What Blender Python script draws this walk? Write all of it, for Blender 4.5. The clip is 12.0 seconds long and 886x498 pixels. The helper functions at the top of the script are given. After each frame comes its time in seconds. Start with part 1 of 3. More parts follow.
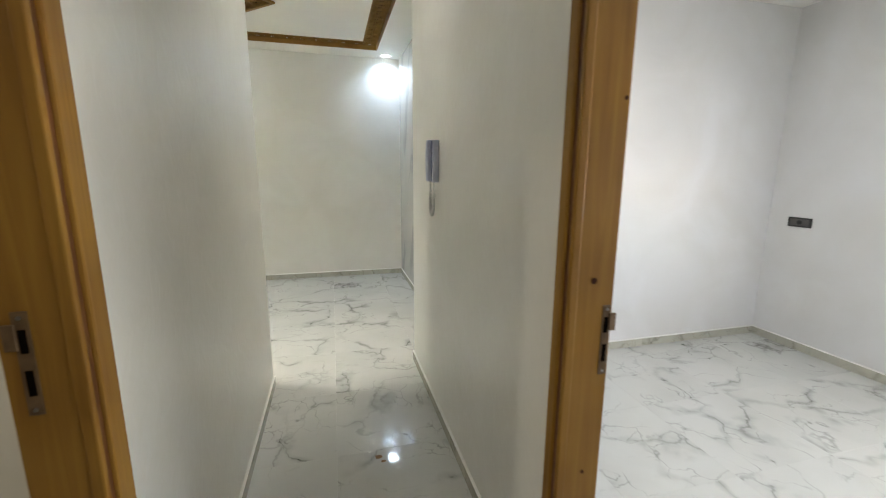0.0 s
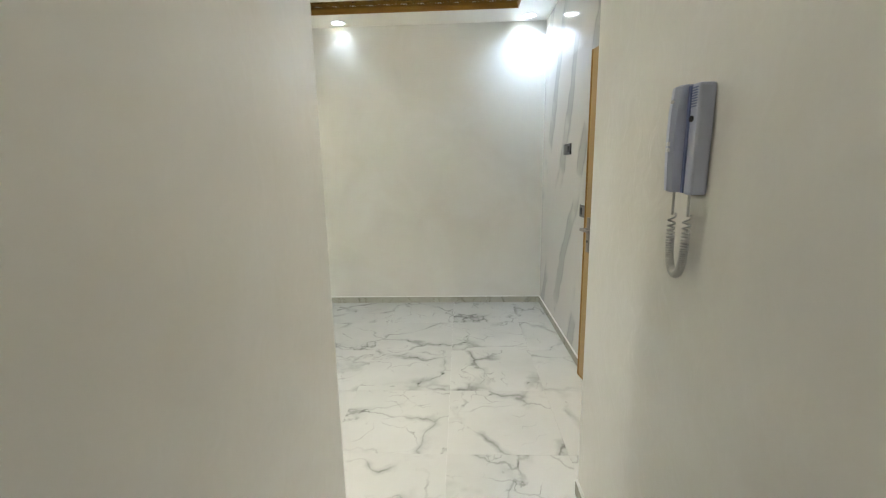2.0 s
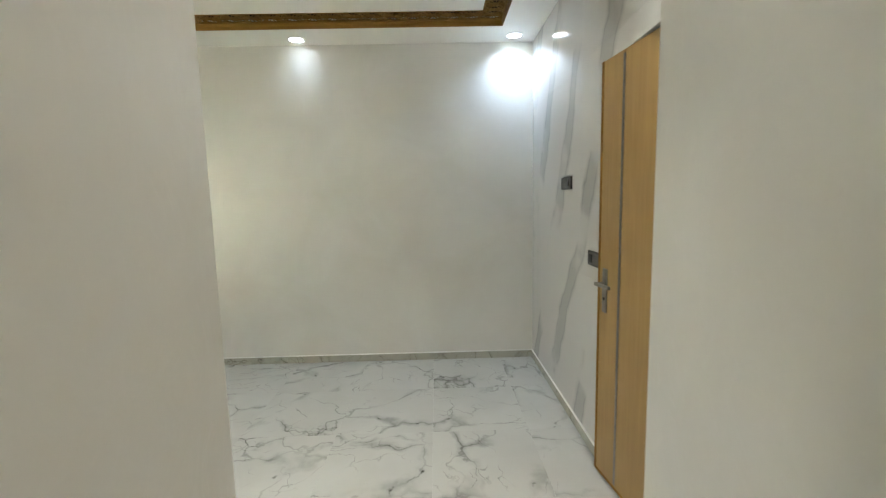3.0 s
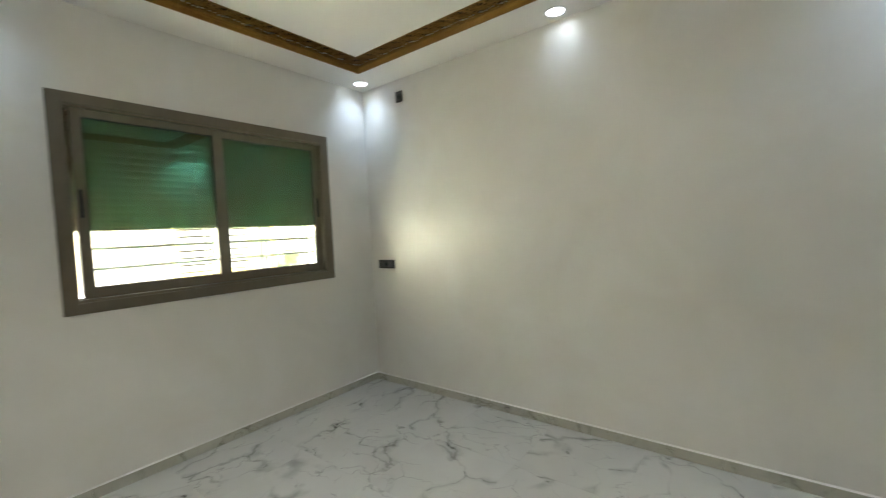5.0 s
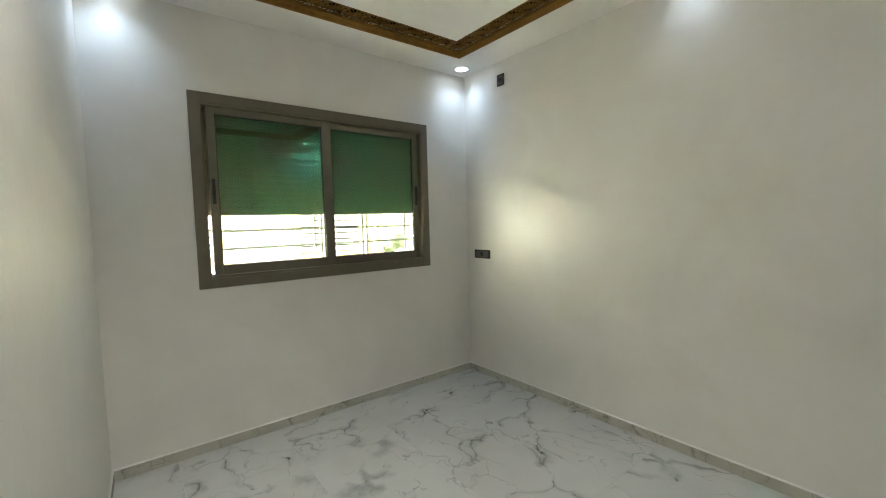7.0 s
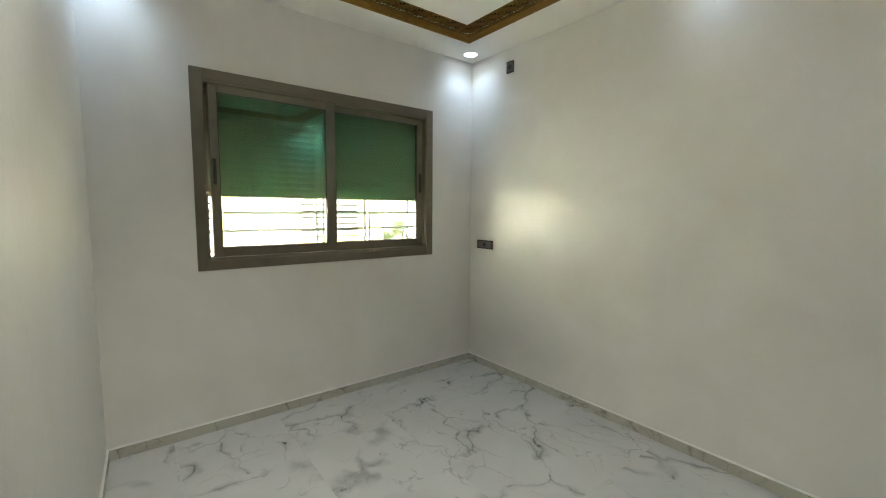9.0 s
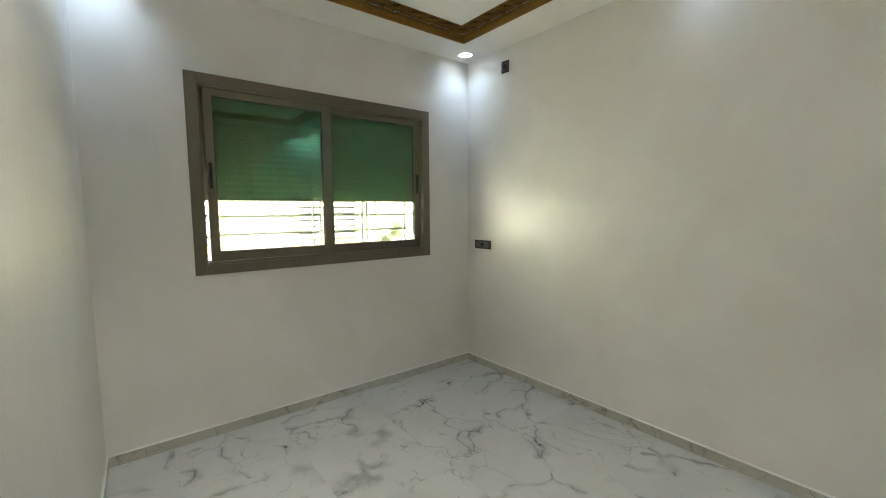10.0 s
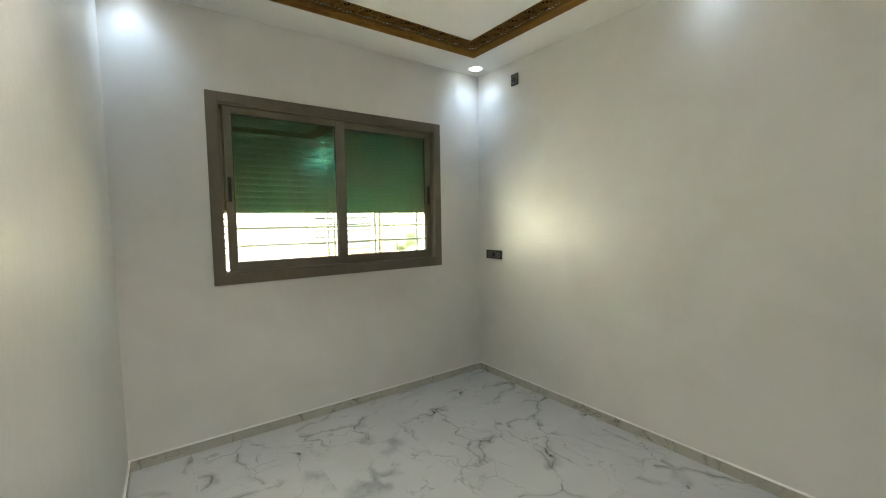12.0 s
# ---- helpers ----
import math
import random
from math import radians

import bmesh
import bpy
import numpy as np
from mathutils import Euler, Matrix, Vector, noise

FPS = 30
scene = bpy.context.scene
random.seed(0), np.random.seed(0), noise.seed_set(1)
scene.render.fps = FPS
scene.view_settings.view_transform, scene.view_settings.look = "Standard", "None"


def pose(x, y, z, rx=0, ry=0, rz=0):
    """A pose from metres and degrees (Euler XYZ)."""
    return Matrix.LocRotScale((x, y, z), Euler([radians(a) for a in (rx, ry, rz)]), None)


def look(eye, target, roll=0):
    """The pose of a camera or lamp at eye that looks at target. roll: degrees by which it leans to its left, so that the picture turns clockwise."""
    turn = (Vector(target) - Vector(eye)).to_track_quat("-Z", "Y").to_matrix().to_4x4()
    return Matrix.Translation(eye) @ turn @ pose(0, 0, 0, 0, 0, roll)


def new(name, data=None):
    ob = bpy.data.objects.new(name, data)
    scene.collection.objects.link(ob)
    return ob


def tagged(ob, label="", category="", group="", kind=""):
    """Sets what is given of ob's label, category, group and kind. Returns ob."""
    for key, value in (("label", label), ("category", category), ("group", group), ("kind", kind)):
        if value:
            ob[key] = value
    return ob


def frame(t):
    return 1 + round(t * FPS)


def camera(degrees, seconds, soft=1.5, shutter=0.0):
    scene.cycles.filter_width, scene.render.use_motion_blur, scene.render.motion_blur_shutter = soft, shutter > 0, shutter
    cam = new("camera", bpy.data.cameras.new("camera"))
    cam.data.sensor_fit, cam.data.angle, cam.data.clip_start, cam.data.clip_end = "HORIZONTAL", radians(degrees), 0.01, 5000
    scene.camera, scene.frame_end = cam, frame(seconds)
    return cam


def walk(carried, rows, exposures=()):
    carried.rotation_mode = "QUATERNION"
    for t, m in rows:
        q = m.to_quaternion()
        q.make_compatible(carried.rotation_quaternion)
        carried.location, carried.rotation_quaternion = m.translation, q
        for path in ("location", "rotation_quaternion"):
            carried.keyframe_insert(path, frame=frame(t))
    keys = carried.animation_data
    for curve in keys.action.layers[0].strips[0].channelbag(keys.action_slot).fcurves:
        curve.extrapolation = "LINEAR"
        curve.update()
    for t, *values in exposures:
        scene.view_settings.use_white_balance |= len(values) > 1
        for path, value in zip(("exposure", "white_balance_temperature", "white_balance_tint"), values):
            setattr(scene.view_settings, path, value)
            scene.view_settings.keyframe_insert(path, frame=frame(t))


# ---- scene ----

cam = camera(94.4, 12.0, soft=1.1, shutter=0.3)
PATH = [
    (0, (0.191, 1.233, 1.39), (0.697, 3.131, 1.013), 0.4),
    (0.5, (0.196, 1.566, 1.371), (0.587, 3.492, 0.997), -0.4),
    (1, (0.194, 1.849, 1.383), (0.366, 3.81, 1.027), -4.3),
    (1.5, (0.207, 2.173, 1.4), (0.042, 4.139, 1.071), -2.4),
    (2, (0.237, 2.489, 1.385), (0.148, 4.451, 1.01), -1.1),
    (2.5, (0.226, 2.831, 1.412), (0.306, 4.814, 1.162), 0.2),
    (2.7, (0.218, 2.927, 1.425), (0.295, 4.912, 1.187), -0.8),
    (4.3, (0.172, 3.826, 1.422), (-0.319, 5.761, 1.296), -1.2),
    (4.5, (0.17, 3.904, 1.435), (-0.48, 5.792, 1.324), -2.5),
    (5, (0.135, 4.017, 1.412), (-1.098, 5.589, 1.32), -2.8),
    (5.5, (0.121, 4.103, 1.434), (-1.408, 5.386, 1.322), -1.2),
    (6, (0.122, 4.113, 1.434), (-1.44, 5.357, 1.323), -1.1),
    (6.5, (0.113, 4.125, 1.428), (-1.47, 5.341, 1.308), -1.8),
    (8.5, (0.058, 4.136, 1.424), (-1.505, 5.371, 1.244), 0.1),
    (9, (0.049, 4.135, 1.43), (-1.525, 5.354, 1.24), 0.4),
    (9.5, (0.047, 4.139, 1.427), (-1.534, 5.352, 1.253), 0.2),
    (10, (0.049, 4.136, 1.428), (-1.52, 5.363, 1.242), -0.5),
    (10.5, (0.054, 4.132, 1.438), (-1.521, 5.355, 1.273), -0.6),
    (11, (0.07, 4.131, 1.441), (-1.507, 5.352, 1.3), -0.7),
    (11.5, (0.087, 4.133, 1.428), (-1.511, 5.327, 1.287), -0.7),
    (12, (0.104, 4.139, 1.438), (-1.513, 5.308, 1.298), -0.9),
]
walk(cam, [(t, look(eye, target, roll)) for t, eye, target, roll in PATH], exposures=[(0, 5.8), (0.5, 5.95), (1.5, 5.95), (2.7, 5.72), (4.3, 5.38), (12, 5.33)])


# ---------- world, sun, exposure ----------
world = bpy.data.worlds.new("sky")
scene.world = world
world.use_nodes = True
wn = world.node_tree.nodes
sky = wn.new("ShaderNodeTexSky")
sky.sky_type, sky.sun_disc = "NISHITA", False
sky.sun_elevation, sky.sun_rotation = radians(43), radians(-9.6)
wn["Background"].inputs["Strength"].default_value = 0.045
world.node_tree.links.new(sky.outputs[0], wn["Background"].inputs["Color"])
sun = new("sun", bpy.data.lights.new("sun", "SUN"))
sun.data.energy, sun.data.angle, sun.data.color = 5.0, radians(0.5), (1, 0.95, 0.86)
sun.matrix_world = look((-0.17, 1, 0.95), (0, 0, 0))

# downlights: x, y, watts, colour, beam in degrees
WARM, COOL = (1.0, 0.96, 0.86), (0.58, 0.75, 1.0)
SPOTS = [(-2.69, 6.54, 0.032, COOL, 112), (-0.885, 6.58, 0.006, COOL, 112), (0.875, 6.56, 0.10, COOL, 130),
         (-2.69, 4.13, 0.030, COOL, 112), (-0.885, 4.11, 0.32, WARM, 112), (0.90, 4.25, 0.15, WARM, 112)]

# ---------- plan, metres ----------
W, M, F = -2.845, 1.06, 6.70           # window wall, marble wall, far wall
XL, XR = -0.235, 0.728                 # corridor walls
BL, BW, BR = 3.90, 3.985, 4.06         # corridor's left end, window end of that wall, right end
ZS, ZC = 2.75, 2.795                   # soffit and raised ceiling
TX0, TX1, TY0, TY1 = -2.532, 0.752, 4.28, 6.384   # raised part of the ceiling
RX, RY, RZ = 3.72, 3.85, 2.63          # right-hand room
BACK = -0.6


# ---------- materials ----------
def mat(name, colour, rough=0.5, metal=0.0, var=0.04, scale=6.0, bump=0.0, bscale=40.0, spec=0.5, emit=None, power=0.0):
    m = bpy.data.materials.new(name)
    m.use_nodes = True
    n, l = m.node_tree.nodes, m.node_tree.links
    b = n["Principled BSDF"]
    b.inputs["Roughness"].default_value, b.inputs["Metallic"].default_value = rough, metal
    b.inputs["Specular IOR Level"].default_value = spec
    co = n.new("ShaderNodeTexCoord")
    no = n.new("ShaderNodeTexNoise")
    no.inputs["Scale"].default_value, no.inputs["Detail"].default_value = scale, 6
    l.new(co.outputs["Object"], no.inputs["Vector"])
    ra = n.new("ShaderNodeValToRGB")
    ra.color_ramp.elements[0].position, ra.color_ramp.elements[1].position = 0.3, 0.7
    ra.color_ramp.elements[0].color = (*[max(0, c * (1 - var)) for c in colour], 1)
    ra.color_ramp.elements[1].color = (*[min(1, c * (1 + var)) for c in colour], 1)
    l.new(no.outputs["Fac"], ra.inputs[0])
    l.new(ra.outputs[0], b.inputs["Base Color"])
    if bump:
        nb = n.new("ShaderNodeTexNoise")
        nb.inputs["Scale"].default_value, nb.inputs["Detail"].default_value = bscale, 4
        l.new(co.outputs["Object"], nb.inputs["Vector"])
        bu = n.new("ShaderNodeBump")
        bu.inputs["Strength"].default_value, bu.inputs["Distance"].default_value = bump, 0.01
        l.new(nb.outputs["Fac"], bu.inputs["Height"])
        l.new(bu.outputs[0], b.inputs["Normal"])
    if emit:
        b.inputs["Emission Color"].default_value = (*emit, 1)
        b.inputs["Emission Strength"].default_value = power
    return m


def plaster(name, colour, rough=0.38, sheen=0.8):
    """Polished plaster: trowel marks in the sheen, faint clouds in the colour."""
    m = bpy.data.materials.new(name)
    m.use_nodes = True
    n, l = m.node_tree.nodes, m.node_tree.links
    b = n["Principled BSDF"]
    co = n.new("ShaderNodeTexCoord")
    cloud = n.new("ShaderNodeTexNoise")
    cloud.inputs["Scale"].default_value, cloud.inputs["Detail"].default_value = 1.6, 5
    cloud.inputs["Distortion"].default_value = 0.8
    l.new(co.outputs["Object"], cloud.inputs["Vector"])
    ra = n.new("ShaderNodeValToRGB")
    ra.color_ramp.elements[0].position, ra.color_ramp.elements[1].position = 0.3, 0.75
    ra.color_ramp.elements[0].color = (colour[0] * 0.93, colour[1] * 0.915, colour[2] * 0.88, 1)
    ra.color_ramp.elements[1].color = (*[min(1, c * 1.04) for c in colour], 1)
    l.new(cloud.outputs["Fac"], ra.inputs[0])
    l.new(ra.outputs[0], b.inputs["Base Color"])
    b.inputs["Roughness"].default_value = rough
    bu = n.new("ShaderNodeBump")
    bu.inputs["Strength"].default_value, bu.inputs["Distance"].default_value = 0.10, 0.006
    fine = n.new("ShaderNodeTexNoise")
    b.inputs["Specular IOR Level"].default_value = 0.5
    b.inputs["Coat Weight"].default_value, b.inputs["Coat Roughness"].default_value, b.inputs["Coat IOR"].default_value = sheen, 0.33, 1.65
    fine.inputs["Scale"].default_value, fine.inputs["Detail"].default_value = 20, 2
    fine.inputs["Distortion"].default_value = 0.9
    strokes = n.new("ShaderNodeMapping")
    strokes.inputs["Rotation"].default_value, strokes.inputs["Scale"].default_value = (0.5, 0.4, 0), (1, 1, 0.85)
    l.new(co.outputs["Object"], strokes.inputs["Vector"])
    l.new(strokes.outputs[0], fine.inputs["Vector"])
    l.new(fine.outputs["Fac"], bu.inputs["Height"])
    l.new(bu.outputs[0], b.inputs["Normal"])
    trowel = n.new("ShaderNodeTexNoise")
    trowel.inputs["Scale"].default_value, trowel.inputs["Detail"].default_value = 11, 3
    trowel.inputs["Distortion"].default_value = 1.6
    l.new(strokes.outputs[0], trowel.inputs["Vector"])
    cb = n.new("ShaderNodeBump")
    cb.inputs["Strength"].default_value, cb.inputs["Distance"].default_value = 0.8, 0.009
    l.new(trowel.outputs["Fac"], cb.inputs["Height"])
    l.new(cb.outputs[0], b.inputs["Coat Normal"])
    return m


def marble(name, white, vein, scale, width, rough=0.06, tile=True):
    """White marble-look porcelain: thin branching veins with dark knots, and pale clouds; each tile has its own cut of it."""
    m = bpy.data.materials.new(name)
    m.use_nodes = True
    n, l = m.node_tree.nodes, m.node_tree.links
    b = n["Principled BSDF"]
    b.inputs["Roughness"].default_value = rough
    co = n.new("ShaderNodeTexCoord")
    src = co.outputs["Object"]
    if tile:
        info = n.new("ShaderNodeObjectInfo")
        mul = n.new("ShaderNodeMath")
        mul.operation = "MULTIPLY"
        mul.inputs[1].default_value = 37.0
        l.new(info.outputs["Random"], mul.inputs[0])
        add = n.new("ShaderNodeVectorMath")
        l.new(src, add.inputs[0])
        l.new(mul.outputs[0], add.inputs[1])
        src = add.outputs[0]
    grain = n.new("ShaderNodeMapping")
    grain.inputs["Rotation"].default_value, grain.inputs["Scale"].default_value = (0, 0, 0.62), (1.0, 0.58, 1.0)
    l.new(src, grain.inputs["Vector"])
    at = grain.outputs[0]
    for sc, detail, amount in ((scale * 1.1, 2, 0.85 / scale), (scale * 4.5, 5, 0.22 / scale)):
        warp = n.new("ShaderNodeTexNoise")
        warp.inputs["Scale"].default_value, warp.inputs["Detail"].default_value = sc, detail
        l.new(src, warp.inputs["Vector"])
        ws = n.new("ShaderNodeVectorMath")
        ws.operation = "SCALE"
        ws.inputs["Scale"].default_value = amount
        l.new(warp.outputs["Color"], ws.inputs[0])
        wa = n.new("ShaderNodeVectorMath")
        l.new(at, wa.inputs[0])
        l.new(ws.outputs[0], wa.inputs[1])
        at = wa.outputs[0]

    def math_node(op, a, bb):
        k = n.new("ShaderNodeMath")
        k.operation = op
        for i, v in enumerate((a, bb)):
            if isinstance(v, (int, float)):
                k.inputs[i].default_value = v
            else:
                l.new(v, k.inputs[i])
        return k.outputs[0]

    def veins(sc, wd, mask_scale, lo, hi):
        vo = n.new("ShaderNodeTexVoronoi")
        vo.feature = "DISTANCE_TO_EDGE"
        vo.inputs["Scale"].default_value = sc
        l.new(wa.outputs[0], vo.inputs["Vector"])
        r = n.new("ShaderNodeMapRange")
        r.interpolation_type = "SMOOTHSTEP"
        r.inputs["From Min"].default_value, r.inputs["From Max"].default_value = 0.0, wd
        r.inputs["To Min"].default_value, r.inputs["To Max"].default_value = 1.0, 0.0
        l.new(vo.outputs["Distance"], r.inputs["Value"])
        ms = n.new("ShaderNodeTexNoise")
        ms.inputs["Scale"].default_value, ms.inputs["Detail"].default_value = mask_scale, 3
        l.new(src, ms.inputs["Vector"])
        r2 = n.new("ShaderNodeMapRange")
        r2.interpolation_type = "SMOOTHSTEP"
        r2.inputs["From Min"].default_value, r2.inputs["From Max"].default_value = lo, hi
        l.new(ms.outputs["Fac"], r2.inputs["Value"])
        return math_node("MULTIPLY", r.outputs[0], r2.outputs[0])
    thin = veins(scale, width * 1.5, scale * 1.1, 0.40, 0.64)
    wide = veins(scale, width * 7, scale * 1.3, 0.44, 0.74)
    dark = veins(scale, width * 1.7, scale * 4.5, 0.60, 0.74)
    fine = veins(scale * 1.9, width * 1.3, scale * 1.5, 0.46, 0.66)
    total = math_node("ADD", math_node("ADD", math_node("MULTIPLY", thin, 0.38), math_node("MULTIPLY", wide, 0.42)),
                      math_node("ADD", math_node("MULTIPLY", dark, 0.60), math_node("MULTIPLY", fine, 0.44)))
    cl = n.new("ShaderNodeTexNoise")
    cl.inputs["Scale"].default_value, cl.inputs["Detail"].default_value = scale * 0.8, 4
    l.new(src, cl.inputs["Vector"])
    cr = n.new("ShaderNodeMapRange")
    cr.inputs["From Min"].default_value, cr.inputs["From Max"].default_value = 0.4, 0.75
    cr.inputs["To Max"].default_value = 0.13
    l.new(cl.outputs["Fac"], cr.inputs["Value"])
    total = math_node("MINIMUM", math_node("ADD", total, cr.outputs[0]), 1.0)
    mix = n.new("ShaderNodeMix")
    mix.data_type = "RGBA"
    mix.inputs["A"].default_value, mix.inputs["B"].default_value = (*white, 1), (*vein, 1)
    l.new(total, mix.inputs["Factor"])
    l.new(mix.outputs["Result"], b.inputs["Base Color"])
    return m


def veined_slab(name):
    """Book-matched wall slabs: white with wide grey bands that climb in a slant."""
    m = bpy.data.materials.new(name)
    m.use_nodes = True
    n, l = m.node_tree.nodes, m.node_tree.links
    b = n["Principled BSDF"]
    b.inputs["Roughness"].default_value = 0.10
    geo = n.new("ShaderNodeNewGeometry")
    mp = n.new("ShaderNodeMapping")
    mp.inputs["Rotation"].default_value = (radians(-24), 0, 0)
    mp.inputs["Location"].default_value = (0, 0.33, 0)
    l.new(geo.outputs["Position"], mp.inputs["Vector"])
    wp = n.new("ShaderNodeTexNoise")
    wp.inputs["Scale"].default_value, wp.inputs["Detail"].default_value = 2.6, 4
    l.new(mp.outputs[0], wp.inputs["Vector"])
    sc = n.new("ShaderNodeVectorMath")
    sc.operation = "SCALE"
    sc.inputs["Scale"].default_value = 0.16
    l.new(wp.outputs["Color"], sc.inputs[0])
    ad = n.new("ShaderNodeVectorMath")
    l.new(mp.outputs[0], ad.inputs[0])
    l.new(sc.outputs[0], ad.inputs[1])
    wave = n.new("ShaderNodeTexWave")
    wave.wave_type, wave.bands_direction, wave.wave_profile = "BANDS", "Y", "SIN"
    wave.inputs["Scale"].default_value = 0.66
    wave.inputs["Distortion"].default_value, wave.inputs["Detail"].default_value = 2.6, 4
    wave.inputs["Detail Scale"].default_value = 1.6
    l.new(ad.outputs[0], wave.inputs["Vector"])
    band = n.new("ShaderNodeValToRGB")
    e = band.color_ramp.elements
    e[0].position, e[0].color = 0.62, (0, 0, 0, 1)
    e[1].position, e[1].color = 1.0, (0.5, 0.5, 0.5, 1)
    for p, v in ((0.78, 0.28), (0.86, 0.8), (0.90, 0.5)):
        k = e.new(p)
        k.color = (v, v, v, 1)
    l.new(wave.outputs["Fac"], band.inputs[0])
    msk = n.new("ShaderNodeTexNoise")
    msk.inputs["Scale"].default_value, msk.inputs["Detail"].default_value = 2.2, 3
    l.new(geo.outputs["Position"], msk.inputs["Vector"])
    mr = n.new("ShaderNodeMapRange")
    mr.interpolation_type = "SMOOTHSTEP"
    mr.inputs["From Min"].default_value, mr.inputs["From Max"].default_value = 0.43, 0.58
    l.new(msk.outputs["Fac"], mr.inputs["Value"])
    mu = n.new("ShaderNodeMath")
    mu.operation = "MULTIPLY"
    l.new(band.outputs[0], mu.inputs[0])
    l.new(mr.outputs[0], mu.inputs[1])
    mix = n.new("ShaderNodeMix")
    mix.data_type = "RGBA"
    mix.inputs["A"].default_value, mix.inputs["B"].default_value = (0.74, 0.73, 0.70, 1), (0.38, 0.39, 0.39, 1)
    l.new(mu.outputs[0], mix.inputs["Factor"])
    l.new(mix.outputs["Result"], b.inputs["Base Color"])
    return m


def wood(name, light, dark, rough=0.42, ring=26.0, axis=2, gloss=0.5):
    """Varnished wood, grain along one axis."""
    m = bpy.data.materials.new(name)
    m.use_nodes = True
    n, l = m.node_tree.nodes, m.node_tree.links
    b = n["Principled BSDF"]
    b.inputs["Roughness"].default_value = rough
    b.inputs["Coat Weight"].default_value, b.inputs["Coat Roughness"].default_value = 0.24 * gloss, 0.2
    b.inputs["Specular IOR Level"].default_value = gloss
    geo = n.new("ShaderNodeNewGeometry")
    mp = n.new("ShaderNodeMapping")
    s = [ring, ring, ring]
    s[axis] = ring * 0.05
    mp.inputs["Scale"].default_value = s
    l.new(geo.outputs["Position"], mp.inputs["Vector"])
    no = n.new("ShaderNodeTexNoise")
    no.inputs["Scale"].default_value, no.inputs["Detail"].default_value = 1.0, 7
    no.inputs["Distortion"].default_value = 1.2
    l.new(mp.outputs[0], no.inputs["Vector"])
    big = n.new("ShaderNodeTexNoise")
    big.inputs["Scale"].default_value = 2.4
    l.new(geo.outputs["Position"], big.inputs["Vector"])
    av = n.new("ShaderNodeMath")
    av.operation = "MULTIPLY_ADD"
    av.inputs[1].default_value = 0.55
    l.new(big.outputs["Fac"], av.inputs[0])
    hf = n.new("ShaderNodeMath")
    hf.operation = "MULTIPLY"
    hf.inputs[1].default_value = 0.5
    l.new(no.outputs["Fac"], hf.inputs[0])
    l.new(hf.outputs[0], av.inputs[2])
    ra = n.new("ShaderNodeValToRGB")
    ra.color_ramp.elements[0].position, ra.color_ramp.elements[1].position = 0.36, 0.66
    ra.color_ramp.elements[0].color, ra.color_ramp.elements[1].color = (*dark, 1), (*light, 1)
    l.new(av.outputs[0], ra.inputs[0])
    l.new(ra.outputs[0], b.inputs["Base Color"])
    bu = n.new("ShaderNodeBump")
    bu.inputs["Strength"].default_value, bu.inputs["Distance"].default_value = 0.12, 0.002
    l.new(no.outputs["Fac"], bu.inputs["Height"])
    l.new(bu.outputs[0], b.inputs["Normal"])
    return m


def pane_material(name, through_colour, mirror_colour):
    """Reflective green solar glass: lets a part through and mirrors the room in green."""
    m = bpy.data.materials.new(name)
    m.use_nodes = True
    n, l = m.node_tree.nodes, m.node_tree.links
    n.remove(n["Principled BSDF"])
    tr, gl, mx, lw, mr = (n.new("ShaderNodeBsdfTransparent"), n.new("ShaderNodeBsdfGlossy"), n.new("ShaderNodeMixShader"),
                          n.new("ShaderNodeLayerWeight"), n.new("ShaderNodeMapRange"))
    tr.inputs[0].default_value = (*through_colour, 1)
    gl.inputs["Color"].default_value, gl.inputs["Roughness"].default_value = (*mirror_colour, 1), 0.015
    mr.inputs["From Min"].default_value, mr.inputs["From Max"].default_value = 0.0, 1.0
    mr.inputs["To Min"].default_value, mr.inputs["To Max"].default_value = 0.16, 0.42
    l.new(lw.outputs["Facing"], mr.inputs["Value"])
    l.new(mr.outputs[0], mx.inputs[0])
    l.new(tr.outputs[0], mx.inputs[1])
    l.new(gl.outputs[0], mx.inputs[2])
    l.new(mx.outputs[0], n["Material Output"].inputs[0])
    return m


MAT_WALL = plaster("cream_plaster", (0.77, 0.76, 0.72), 0.5)
MAT_ROOM = plaster("white_plaster", (0.74, 0.74, 0.75), 0.5, 0.15)
MAT_CEIL = mat("ceiling_paint", (0.90, 0.88, 0.83), 0.6, var=0.02, scale=2, bump=0.05, bscale=30)
MAT_FLOOR = marble("floor_marble", (0.57, 0.575, 0.545), (0.085, 0.085, 0.072), 2.9, 0.016)
MAT_SKIRT = marble("skirting_marble", (0.50, 0.49, 0.42), (0.12, 0.11, 0.085), 5.0, 0.02, 0.2)
MAT_SLAB = veined_slab("veined_wall_slab")
MAT_GROUT = mat("grout", (0.62, 0.62, 0.60), 0.8, var=0.08, scale=20)
MAT_CAULK = mat("white_caulk", (0.80, 0.79, 0.76), 0.5, var=0.03, scale=15)
MAT_PINE = wood("varnished_pine", (0.33, 0.175, 0.030), (0.19, 0.085, 0.013), 0.5, gloss=0.22)
MAT_GROOVE = wood("pine_groove", (0.15, 0.055, 0.016), (0.10, 0.034, 0.010))
MAT_OAK = wood("door_veneer", (0.44, 0.285, 0.10), (0.36, 0.22, 0.07), 0.35, 40)
MAT_GOLD = wood("honey_moulding", (0.37, 0.20, 0.04), (0.23, 0.105, 0.02), 0.4, 22, 0, 0.25)
